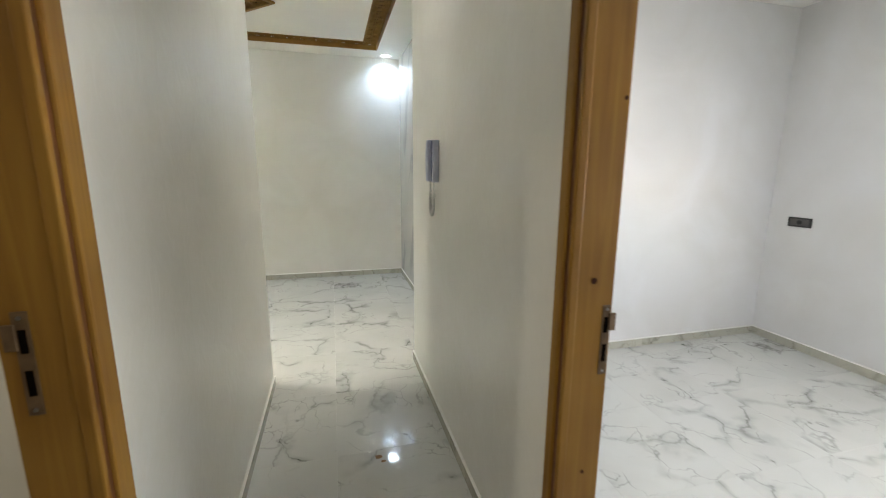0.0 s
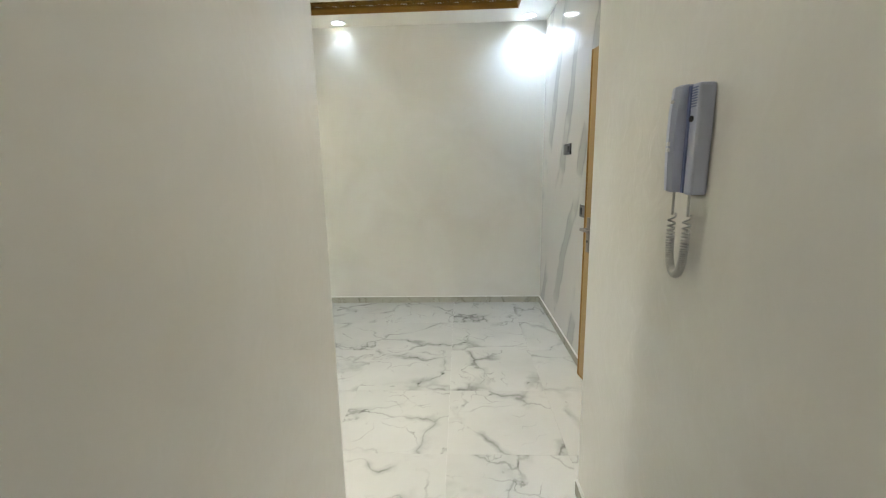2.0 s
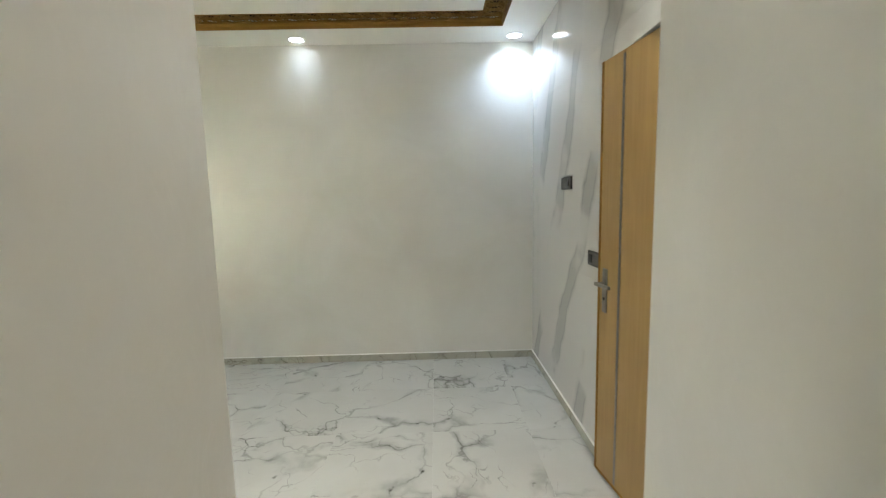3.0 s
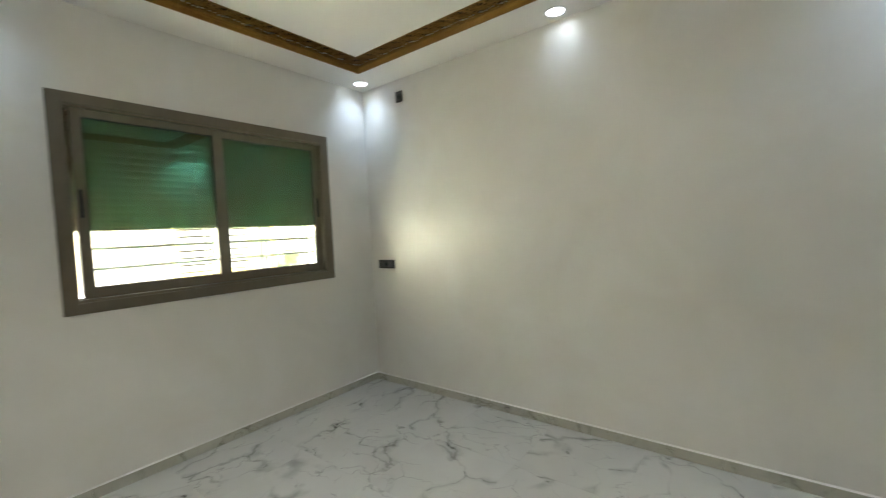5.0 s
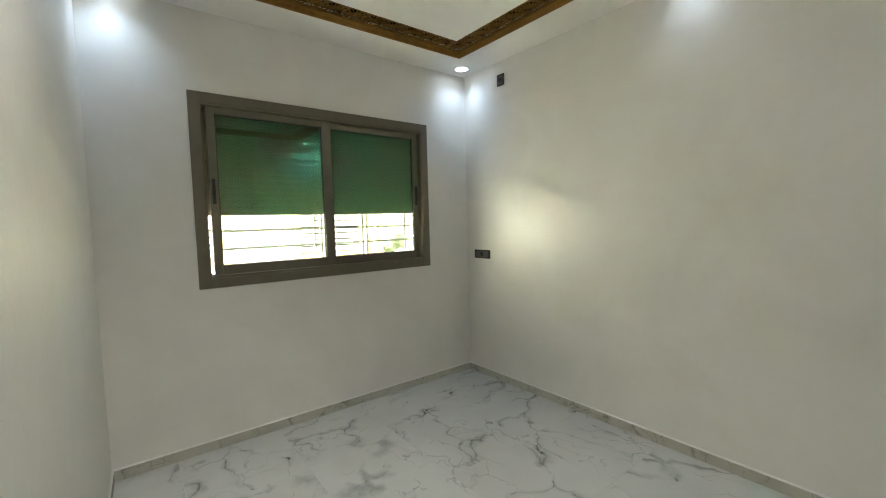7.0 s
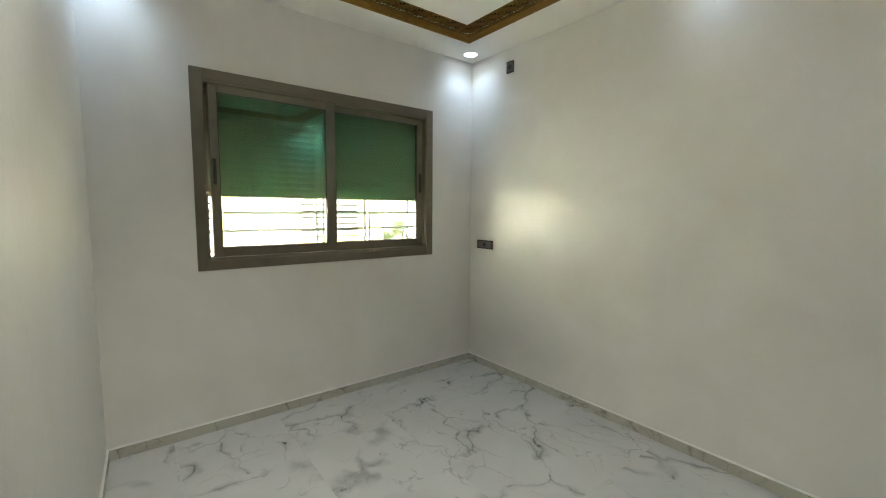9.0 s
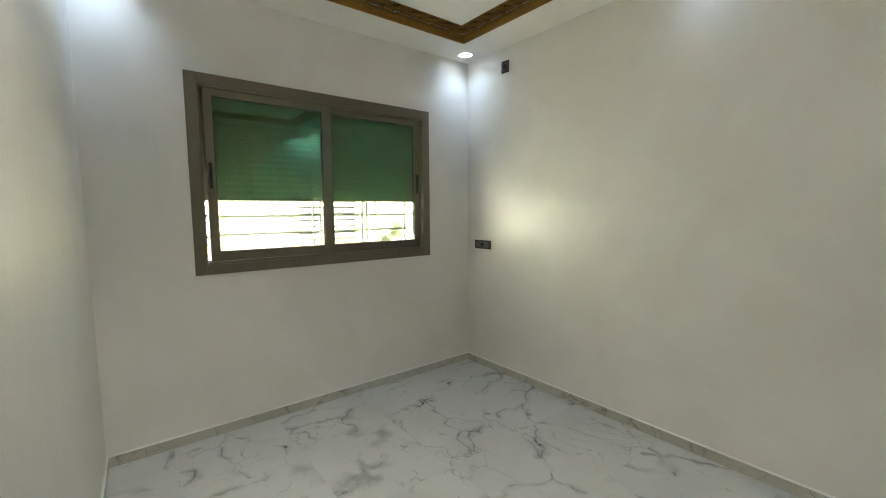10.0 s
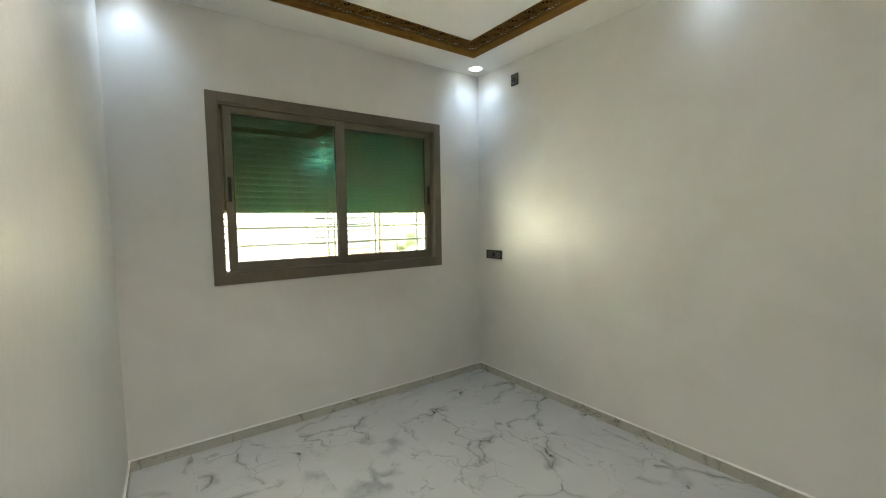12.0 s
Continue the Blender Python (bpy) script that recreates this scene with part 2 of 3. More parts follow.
MAT_LATTICE = wood("cut_lattice", (0.30, 0.17, 0.045), (0.20, 0.105, 0.025), 0.75, 30, 0, 0.08)
# near-black colour that stands in for shade inside holes, gaps and the lattice
MAT_SHADE = mat("recess_shade", (0.006, 0.004, 0.003), 0.95, var=0.2, spec=0.0)
MAT_KNOT = mat("wood_knot", (0.05, 0.016, 0.006), 0.85, spec=0.2, var=0.3, scale=60)
MAT_BRASS = mat("tarnished_steel", (0.13, 0.08, 0.04), 0.5, 0.4, var=0.25, scale=40)
MAT_STEEL = mat("brushed_steel", (0.30, 0.28, 0.26), 0.35, 1.0, var=0.1, scale=50)
MAT_BLACK = mat("black_plastic", (0.018, 0.016, 0.015), 0.3, var=0.2, scale=30)
MAT_BLACK2 = mat("black_module", (0.008, 0.008, 0.008), 0.5, var=0.2, scale=30)
MAT_GREYPL = mat("grey_switch_plastic", (0.075, 0.07, 0.066), 0.35, var=0.1, scale=30)
MAT_ALU = mat("taupe_aluminium", (0.15, 0.128, 0.088), 0.45, 0.1, var=0.06, scale=12)
MAT_GLASS = pane_material("green_glass", (0.88, 0.90, 0.84), (0.12, 0.42, 0.25))
MAT_SHUT = mat("beige_shutter", (0.27, 0.23, 0.16), 0.7, spec=0.2, var=0.05, scale=10)
MAT_WHITEM = mat("white_painted_steel", (0.48, 0.47, 0.44), 0.45, var=0.04, scale=20)
MAT_LILAC = mat("lilac_plastic", (0.50, 0.54, 0.67), 0.3, var=0.03, scale=14)
MAT_LILAC2 = mat("lilac_shadow_plastic", (0.20, 0.24, 0.42), 0.4, var=0.05, scale=14)
MAT_CORD = mat("grey_cord", (0.52, 0.52, 0.50), 0.5, var=0.05, scale=40)
MAT_LAMP = mat("lamp_lens", (0.9, 0.9, 0.9), 0.4, emit=(0.80, 0.90, 1.0), power=0.30)
MAT_RING = mat("white_lamp_ring", (0.8, 0.8, 0.8), 0.4, var=0.02)
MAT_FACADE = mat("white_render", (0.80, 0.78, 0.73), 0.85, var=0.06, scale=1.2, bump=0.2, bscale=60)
# the house's white render, darkened in colour so it does not blow out
MAT_HOUSE = mat("dimmed_white_render", (0.43, 0.42, 0.39), 0.85, var=0.06, scale=1.2, bump=0.2, bscale=60)
MAT_YELLOW = mat("cream_yellow_paint", (0.55, 0.44, 0.18), 0.7, var=0.06, scale=3)
MAT_LOUVRE = mat("white_louvre_paint", (0.60, 0.59, 0.55), 0.6, var=0.05, scale=6)
MAT_GROUND = mat("dry_earth", (0.42, 0.37, 0.29), 0.95, var=0.25, scale=0.4, bump=0.3, bscale=3)
MAT_LEAF = mat("leaves", (0.09, 0.12, 0.035), 0.6, var=0.35, scale=1.5)
MAT_BARK = mat("bark", (0.12, 0.08, 0.05), 0.9, var=0.3, scale=8)
MAT_INK = mat("marker_ink", (0.02, 0.02, 0.025), 0.6)


# ---------- mesh helpers ----------
def box(bm, x0, x1, y0, y1, z0, z1, bevel=0.0, m=None):
    vs = [bm.verts.new(Vector(p)) for p in ((x0, y0, z0), (x1, y0, z0), (x1, y1, z0), (x0, y1, z0), (x0, y0, z1), (x1, y0, z1), (x1, y1, z1), (x0, y1, z1))]
    fs = [bm.faces.new([vs[i] for i in f]) for f in ((0, 3, 2, 1), (4, 5, 6, 7), (0, 1, 5, 4), (1, 2, 6, 5), (2, 3, 7, 6), (3, 0, 4, 7))]
    if bevel:
        es = {e for f in fs for e in f.edges}
        out = bmesh.ops.bevel(bm, geom=list(es), offset=bevel, segments=2, affect="EDGES", profile=0.6)
        vs = list({v for f in out["faces"] for v in f.verts} | {v for v in vs if v.is_valid})
    if m is not None:
        bmesh.ops.transform(bm, matrix=m, verts=[v for v in vs if v.is_valid])
    return vs


def prism(bm, pts, z0, z1):
    lo, hi = [bm.verts.new((x, y, z0)) for x, y in pts], [bm.verts.new((x, y, z1)) for x, y in pts]
    bm.faces.new(lo[::-1]), bm.faces.new(hi)
    k = len(pts)
    for i in range(k):
        bm.faces.new((lo[i], lo[(i + 1) % k], hi[(i + 1) % k], hi[i]))


def cyl(bm, r, h, m, seg=16, r2=None):
    bmesh.ops.create_cone(bm, cap_ends=True, segments=seg, radius1=r, radius2=r if r2 is None else r2, depth=h, matrix=m)


def mesh_of(name, bm, material, smooth=False):
    me = bpy.data.meshes.new(name)
    bmesh.ops.recalc_face_normals(bm, faces=bm.faces)
    bm.to_mesh(me)
    bm.free()
    me.materials.append(material)
    if smooth:
        for p in me.polygons:
            p.use_smooth = True
    return me


def part(name, bm, material, parent=None, label="", smooth=False):
    ob = new(name, mesh_of(name, bm, material, smooth))
    if parent is not None:
        ob.parent = parent
    return tagged(ob, label)


def boxes(*specs, bevel=0.0):
    bm = bmesh.new()
    for s in specs:
        box(bm, *s, bevel=bevel)
    return bm


def empty(name, m, label, category, group="", kind=""):
    ob = new(name)
    ob.matrix_world = m
    return tagged(ob, label, category, group, kind)


def structure(name, bm, material, label, category, smooth=False):
    return tagged(part(name, bm, material, None, "", smooth), label, category, "", "structure")


# ---------- walls ----------
T = 0.20
WY0, WY1, WZ0, WZ1 = 4.50, 6.22, 1.07, 2.235     # window's hole
bm = boxes((W - 0.25, W, 3.15, WY0, -0.05, 2.9), (W - 0.25, W, WY1, F + T, -0.05, 2.9),
           (W - 0.25, W, WY0, WY1, -0.05, WZ0), (W - 0.25, W, WY0, WY1, WZ1, 2.9))
structure("wall_west", bm, MAT_WALL, "cream polished plaster wall around the sliding window", "wall")
structure("wall_north", boxes((W, M, F, F + T, -0.05, 2.9)), MAT_WALL, "long cream polished plaster wall with black sockets", "wall")
bm = bmesh.new()
prism(bm, [(XL - 0.12, BACK), (XL, BACK), (XL, 1.20), (XL - 0.12, 1.20)], -0.05, 2.9)
prism(bm, [(XL - 0.12, 2.06), (XL, 2.06), (XL, BL), (W, BW), (W, BW - 0.15), (XL - 0.12, BL - 0.15)], -0.05, 2.9)
prism(bm, [(XL - 0.12, 1.20), (XL, 1.20), (XL, 2.06), (XL - 0.12, 2.06)], 2.10, 2.9)
structure("wall_corridor_west", bm, MAT_WALL, "cream polished plaster corridor wall turning into the hall", "wall")
bm = bmesh.new()
prism(bm, [(XR, 2.06), (XR + 0.1, 2.06), (XR + 0.1, RY), (XR + 0.45, RY), (XR + 0.45, BR), (XR, BR)], -0.05, 2.9)
prism(bm, [(XR, BACK), (XR + 0.1, BACK), (XR + 0.1, 1.20), (XR, 1.20)], -0.05, 2.9)
prism(bm, [(XR, 1.20), (XR + 0.1, 1.20), (XR + 0.1, 2.06), (XR, 2.06)], 2.10, 2.9)
structure("wall_corridor_east", bm, MAT_WALL, "cream polished plaster corridor wall carrying the intercom", "wall")
DY0, DY1 = 4.17, 5.10
bm = boxes((M + 0.008, M + 0.2, DY1, F + T, -0.05, 2.9), (M + 0.113, M + 0.2, BR, DY0, -0.05, 2.9), (M + 0.008, M + 0.2, DY0, DY1, 2.075, 2.9),
           (M + 0.008, M + 0.113, BR, DY0, -0.05, 2.9))
wall_east = structure("wall_east", bm, MAT_GROUT, "hall wall clad in white marble-look slabs with grey veins", "wall")
structure("wall_corridor_end", boxes((XL - 0.12, XR + 0.1, BACK - 0.15, BACK, -0.05, 2.9)), MAT_WALL, "plain cream wall closing the corridor", "wall")
# rooms beside the corridor
structure("wall_east_room_north", boxes((XR + 0.45, RX, RY, RY + 0.2, -0.05, 2.9)), MAT_ROOM, "white polished plaster wall of the side room", "wall")
RW0, RW1 = 0.6, 2.2
bm = boxes((RX, RX + 0.2, BACK, RW0, -0.05, 2.9), (RX, RX + 0.2, RW1, RY + 0.2, -0.05, 2.9), (RX, RX + 0.2, RW0, RW1, -0.05, 0.95), (RX, RX + 0.2, RW0, RW1, 1.20, 2.9))
structure("wall_east_room_east", bm, MAT_ROOM, "white plaster side-room wall with a window hole and a black socket", "wall")
structure("wall_east_room_south", boxes((XR + 0.1, RX, BACK - 0.15, BACK, -0.05, 2.9)), MAT_ROOM, "plain white wall closing the side room", "wall")
structure("wall_west_room", boxes((W, XL - 0.12, 3.0, 3.15, -0.05, 2.9), (W - 0.2, W, BACK - 0.15, 3.15, -0.05, 2.9), (W, XL - 0.12, BACK - 0.15, BACK, -0.05, 2.9)),
          MAT_WALL, "plain cream walls closing the dark west room", "wall")
structure("wall_landing", boxes((M + 0.2, 2.6, 5.7, 5.85, -0.05, 2.9), (2.6, 2.75, RY + 0.2, 5.85, -0.05, 2.9)), MAT_WALL, "plain walls closing the stair landing", "wall")

# ---------- ceilings ----------
bm = boxes((W, M + 0.2, TY1, F, ZS, 2.9), (W, M + 0.2, BR, TY0, ZS, 2.9), (W, TX0, TY0, TY1, ZS, 2.9), (TX1, M + 0.2, TY0, TY1, ZS, 2.9),
           (TX0, TX1, TY0, TY1, ZC + 0.045, 2.9), (W, XR, BL, BR, ZS, 2.9))
structure("ceiling", bm, MAT_CEIL, "white plasterboard ceiling with a raised middle field", "ceiling")
structure("ceiling_corridor", boxes((XL, XR, BACK, BL, ZS, 2.9)), MAT_CEIL, "plain white corridor ceiling", "ceiling")
structure("ceiling_east_room", boxes((XR + 0.1, RX, RY - 0.3, RY, RZ, 2.9), (RX - 0.3, RX, BACK, RY - 0.3, RZ, 2.9), (XR + 0.1, RX - 0.3, BACK, RY - 0.3, RZ + 0.1, 2.9)),
          MAT_CEIL, "white plasterboard ceiling with a dropped border", "ceiling")
structure("ceiling_west_room", boxes((W, XL - 0.12, BACK, BL, ZS, 2.9)), MAT_CEIL, "plain white ceiling of the west room", "ceiling")
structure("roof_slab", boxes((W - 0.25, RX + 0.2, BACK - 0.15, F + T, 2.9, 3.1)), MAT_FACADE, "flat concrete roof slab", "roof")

# ---------- wooden frieze on the raised ceiling ----------
frieze = empty("ceiling_frieze", pose(0, 0, ZS), "honey wood moulding with pierced rosette lattice round the ceiling field", "ceiling trim", "", "structure")
BAND = 0.160


def frieze_mould(x0, y0, x1, y1, nx, ny):
    """A moulding with a stepped profile along the edge of the raised field; (nx, ny) points into the field."""
    bm = bmesh.new()
    prof = ((0, 0.002), (0.005, 0.002), (0.007, 0.008), (0.007, 0.026), (0.010, 0.030), (0.010, 0.040), (0.013, 0.043), (0.013, 0.050), (0, 0.050))
    rows = []
    for (x, y), s in (((x0, y0), 1), ((x1, y1), -1)):
        dx, dy = (np.sign(x1 - x0) * s, np.sign(y1 - y0) * s)
        rows.append([bm.verts.new((x + nx * p + dx * p, y + ny * p + dy * p, z)) for p, z in prof])
    for i in range(len(prof)):
        j = (i + 1) % len(prof)
        bm.faces.new((rows[0][i], rows[0][j], rows[1][j], rows[1][i]))
    part("moulding", bm, MAT_GOLD, frieze)


frieze_mould(TX0, TY1, TX1, TY1, 0, -1)
frieze_mould(TX0, TY0, TX1, TY0, 0, 1)
frieze_mould(TX0, TY0, TX0, TY1, 1, 0)
frieze_mould(TX1, TY0, TX1, TY1, -1, 0)


def ring(bm, cx, cy, r0, r1, seg, t, spin=0.0):
    a = [2 * math.pi * i / seg + spin for i in range(seg)]
    q = [[bm.verts.new((cx + r * math.cos(k), cy + r * math.sin(k), z)) for k in a] for r, z in ((r0, t), (r0, 0), (r1, 0), (r1, t))]
    for i in range(seg):
        j = (i + 1) % seg
        for u in range(3):
            bm.faces.new((q[u][i], q[u][j], q[u + 1][j], q[u + 1][i]))


def strut(bm, x0, y0, x1, y1, w0, w1, t):
    d = Vector((x1 - x0, y1 - y0)).normalized()
    s = Vector((-d.y, d.x))
    mid = 0.55
    xm, ym, wm = x0 + (x1 - x0) * mid, y0 + (y1 - y0) * mid, min(w0, w1) * 0.8
    pts = [(x0, y0, w0), (xm, ym, wm), (x1, y1, w1)]
    lo = [[bm.verts.new((x + s.x * w * k, y + s.y * w * k, 0)) for x, y, w in pts] for k in (-0.5, 0.5)]
    hi = [[bm.verts.new((v.co.x, v.co.y, t)) for v in r] for r in lo]
    for i in range(2):
        bm.faces.new((lo[0][i], lo[0][i + 1], lo[1][i + 1], lo[1][i]))
        for k in (0, 1):
            bm.faces.new((lo[k][i], lo[k][i + 1], hi[k][i + 1], hi[k][i]))


def rosette_mesh(unit, depth):
    """One pierced field: hub, petals cut between ten spokes, rim, and small cut-outs in the corners."""
    bm = bmesh.new()
    t, rim = 0.009, depth * 0.43
    ring(bm, 0, 0, 0.011, 0.019, 12, t)
    ring(bm, 0, 0, rim - 0.001, rim + 0.006, 20, t)
    for i in range(12):
        a = 2 * math.pi * i / 12
        strut(bm, 0.018 * math.cos(a), 0.018 * math.sin(a), rim * math.cos(a), rim * math.sin(a), 0.0045, 0.010, t)
    for sx in (-1, 1):
        for sy in (-1, 1):
            ring(bm, sx * unit / 2, sy * depth * 0.40, 0.009, 0.016, 8, t)
            strut(bm, sx * rim * 0.72, sy * rim * 0.72, sx * unit / 2, sy * depth * 0.40, 0.007, 0.009, t)
            strut(bm, sx * rim * 0.42, sy * rim * 0.92, sx * unit * 0.28, sy * depth / 2, 0.007, 0.007, t)
        strut(bm, sx * rim, 0, sx * unit / 2, 0, 0.010, 0.012, t)
        ring(bm, sx * unit / 2, 0, 0.006, 0.012, 8, t)
    for sy in (-1, 1):
        box(bm, -unit / 2, unit / 2, sy * depth / 2 - 0.006 + (0.003 if sy < 0 else -0.003), sy * depth / 2 + 0.003 * (1 - sy) , 0, t)
    return mesh_of("lattice_panel", bm, MAT_LATTICE)


def lattice_run(x0, y0, x1, y1):
    length = math.hypot(x1 - x0, y1 - y0)
    k = max(1, round(length / 0.150))
    unit = length / k
    me = rosette_mesh(unit, BAND)
    ang = math.degrees(math.atan2(y1 - y0, x1 - x0))
    for i in range(k):
        f = (i + 0.5) / k
        ob = new("lattice_panel", me)
        ob.parent = frieze
        ob.matrix_local = pose(x0 + (x1 - x0) * f, y0 + (y1 - y0) * f, ZC - ZS - 0.002, 0, 0, ang)


e, h = 0.012, 0.012 + BAND
lattice_run(TX0 + e, TY1 - e - BAND / 2, TX1 - e, TY1 - e - BAND / 2)
lattice_run(TX0 + e, TY0 + e + BAND / 2, TX1 - e, TY0 + e + BAND / 2)
lattice_run(TX0 + e + BAND / 2, TY0 + h, TX0 + e + BAND / 2, TY1 - h)
lattice_run(TX1 - e - BAND / 2, TY0 + h, TX1 - e - BAND / 2, TY1 - h)
zb = ZC - ZS + 0.035
# sheet painted near black as the shade seen through the lattice holes
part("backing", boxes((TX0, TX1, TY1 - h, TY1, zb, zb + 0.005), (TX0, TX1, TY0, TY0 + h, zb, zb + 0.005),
                      (TX0, TX0 + h, TY0 + h, TY1 - h, zb, zb + 0.005), (TX1 - h, TX1, TY0 + h, TY1 - h, zb, zb + 0.005)), MAT_SHADE, frieze, "near-black sheet painted as the shade behind the lattice")
structure("ceiling_field", boxes((TX0 + h, TX1 - h, TY0 + h, TY1 - h, ZC - 0.003, ZC + 0.040)), MAT_CEIL, "smooth white raised ceiling field", "ceiling")

# diamond lattice ornament in the ceiling field
OX, OY, OR = -0.60, 5.30, 0.38
orn = empty("ceiling_ornament", pose(OX, OY, ZC - 0.004, 0, 0, 45), "square honey wood lattice rose set cornerwise on the ceiling", "ceiling rose")
s = OR / math.sqrt(2)
for i in range(4):
    bm = boxes((-s, s, s - 0.03, s, -0.02, 0), bevel=0.003)
    bmesh.ops.transform(bm, matrix=Matrix.Rotation(i * math.pi / 2, 4, "Z"), verts=bm.verts)
    part("border", bm, MAT_GOLD, orn)
# shade behind the rose, painted near black as well
part("backing", boxes((-s + 0.028, s - 0.028, -s + 0.028, s - 0.028, -0.004, -0.001)), MAT_SHADE, orn)
k = 3
u = (2 * s - 0.06) / k
me = rosette_mesh(u, u)
for i in range(k):
    for j in range(k):
        ob = new("lattice_panel", me)
        ob.parent = orn
        ob.matrix_local = pose(-s + 0.03 + u * (i + 0.5), -s + 0.03 + u * (j + 0.5), -0.012)


# ---------- downlights ----------
def downlight(x, y, z, watts, colour, beam=160):
    ob = empty("downlight", pose(x, y, z), "round white recessed LED downlight, switched on", "ceiling light", "downlights in the ceiling")
    bm = bmesh.new()
    seg = 28
    prof = ((0.070, 0.001), (0.068, -0.005), (0.061, -0.007), (0.054, -0.002), (0.052, 0.001))
    q = [[bm.verts.new((r * math.cos(2 * math.pi * i / seg), r * math.sin(2 * math.pi * i / seg), zz)) for i in range(seg)] for r, zz in prof]
    for a, b in zip(q, q[1:]):
        for i in range(seg):
            bm.faces.new((a[i], a[(i + 1) % seg], b[(i + 1) % seg], b[i]))
    part("rim", bm, MAT_RING, ob, "", True)
    bm = bmesh.new()
    cyl(bm, 0.0535, 0.003, pose(0, 0, -0.001), 24)
    part("lens", bm, MAT_LAMP, ob, "glowing frosted lens")
    li = new("downlight_lamp", bpy.data.lights.new("downlight_lamp", "AREA"))
    li.data.shape, li.data.size, li.data.energy, li.data.color = "DISK", 0.10, watts, colour
    li.data.spread = radians(beam)
    li.matrix_world = pose(x, y, z - 0.008)


for x, y, watts, colour, beam in SPOTS:
    downlight(x, y, ZS, watts, colour, beam)
# two unseen corridor lamps, added to brighten its walls and door frames
downlight(0.25, 0.50, ZS, 0.09, WARM)
downlight(0.20, 3.45, ZS, 0.060, WARM)
# unseen fill lamps, added to light the east and west rooms
downlight(2.25, 1.90, RZ + 0.1, 0.42, (0.93, 0.95, 1.0))
downlight(-1.5, 1.6, ZS, 0.22, (1.0, 0.86, 0.66))

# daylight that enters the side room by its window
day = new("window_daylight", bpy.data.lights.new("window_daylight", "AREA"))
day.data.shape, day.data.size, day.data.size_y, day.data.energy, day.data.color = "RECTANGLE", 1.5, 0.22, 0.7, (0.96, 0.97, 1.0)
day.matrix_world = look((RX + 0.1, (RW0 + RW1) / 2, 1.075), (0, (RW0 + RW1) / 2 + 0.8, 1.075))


# ---------- sliding window ----------
win = empty("window_1", pose(0, 0, 0), "taupe aluminium sliding window with green glass, pushed slightly open", "window", "", "structure")
Y0, Y1, Z0, Z1 = 4.474, 6.246, 1.043, 2.262


def frame_bm(x0, x1, y0, y1, z0, z1, wy, wz, bevel=0.003):
    return boxes((x0, x1, y0, y0 + wy, z0, z1), (x0, x1, y1 - wy, y1, z0, z1), (x0, x1, y0 + wy, y1 - wy, z0, z0 + wz), (x0, x1, y0 + wy, y1 - wy, z1 - wz, z1), bevel=bevel)


part("window_frame", frame_bm(W, W + 0.016, Y0, Y1, Z0, Z1, 0.062, 0.062), MAT_ALU, win)
part("window_frame", frame_bm(W - 0.10, W + 0.010, Y0 + 0.028, Y1 - 0.028, Z0 + 0.028, Z1 - 0.028, 0.045, 0.050), MAT_ALU, win)
for zz in (Z0 + 0.079, Z1 - 0.079):
    part("rail", boxes((W - 0.042, W - 0.034, Y0 + 0.075, Y1 - 0.075, zz - 0.006, zz + 0.006)), MAT_ALU, win)


def sash(x, y0, y1, z0, z1, wl, wr, handle_y):
    sh = part("sash", boxes((x, x + 0.03, y0, y0 + wl, z0, z1), (x, x + 0.03, y1 - wr, y1, z0, z1),
                            (x + 0.001, x + 0.029, y0 + wl, y1 - wr, z0, z0 + 0.055), (x + 0.001, x + 0.029, y0 + wl, y1 - wr, z1 - 0.045, z1), bevel=0.003), MAT_ALU, win)
    part("gasket", frame_bm(x + 0.012, x + 0.022, y0 + wl, y1 - wr, z0 + 0.055, z1 - 0.045, 0.005, 0.005, 0), MAT_BLACK, sh, "black rubber gasket")
    pane = part("pane", boxes((x + 0.013, x + 0.018, y0 + wl + 0.002, y1 - wr - 0.002, z0 + 0.057, z1 - 0.047)), MAT_GLASS, sh, "green tinted glass pane")
    pane.visible_shadow = False
    bm = boxes((x + 0.028, x + 0.040, handle_y - 0.011, handle_y + 0.011, 1.575, 1.735), bevel=0.004)
    part("handle", bm, MAT_BLACK, sh, "black recessed pull")
    bm = boxes((x + 0.0395, x + 0.0425, handle_y - 0.005, handle_y + 0.005, 1.60, 1.71), bevel=0.001)
    part("finger_grip", bm, MAT_BLACK2, sh)


sash(W - 0.028, 4.568, 5.375, 1.126, 2.182, 0.048, 0.066, 4.588)
sash(W - 0.062, 5.32, 6.170, 1.126, 2.182, 0.072, 0.052, 6.143)
part("window_sill", boxes((W - 0.30, W - 0.10, WY0, WY1, WZ0 - 0.03, WZ0 + 0.05), bevel=0.004), MAT_CAULK, win, "white stone sill")

# roller shutter, drawn two thirds down
SX = W - 0.135
shutter = empty("roller_shutter", pose(0, 0, 0), "beige plastic roller shutter drawn more than half down", "roller shutter")
PITCH, SB = 0.043, 1.528
rows = int((2.235 - SB) / PITCH)
bm = bmesh.new()
prof = ((-0.004, 0.0), (0.0043, 0.0), (0.005, 0.008), (0.0053, 0.020), (0.005, 0.032), (0.0043, 0.0415), (-0.004, 0.0415))
a, b = [[bm.verts.new((p, y, z)) for p, z in prof] for y in (4.52, 6.20)]
for i in range(len(prof)):
    j = (i + 1) % len(prof)
    bm.faces.new((a[i], a[j], b[j], b[i]))
slat_me = mesh_of("slat", bm, MAT_SHUT)
bm = bmesh.new()
y = 4.52
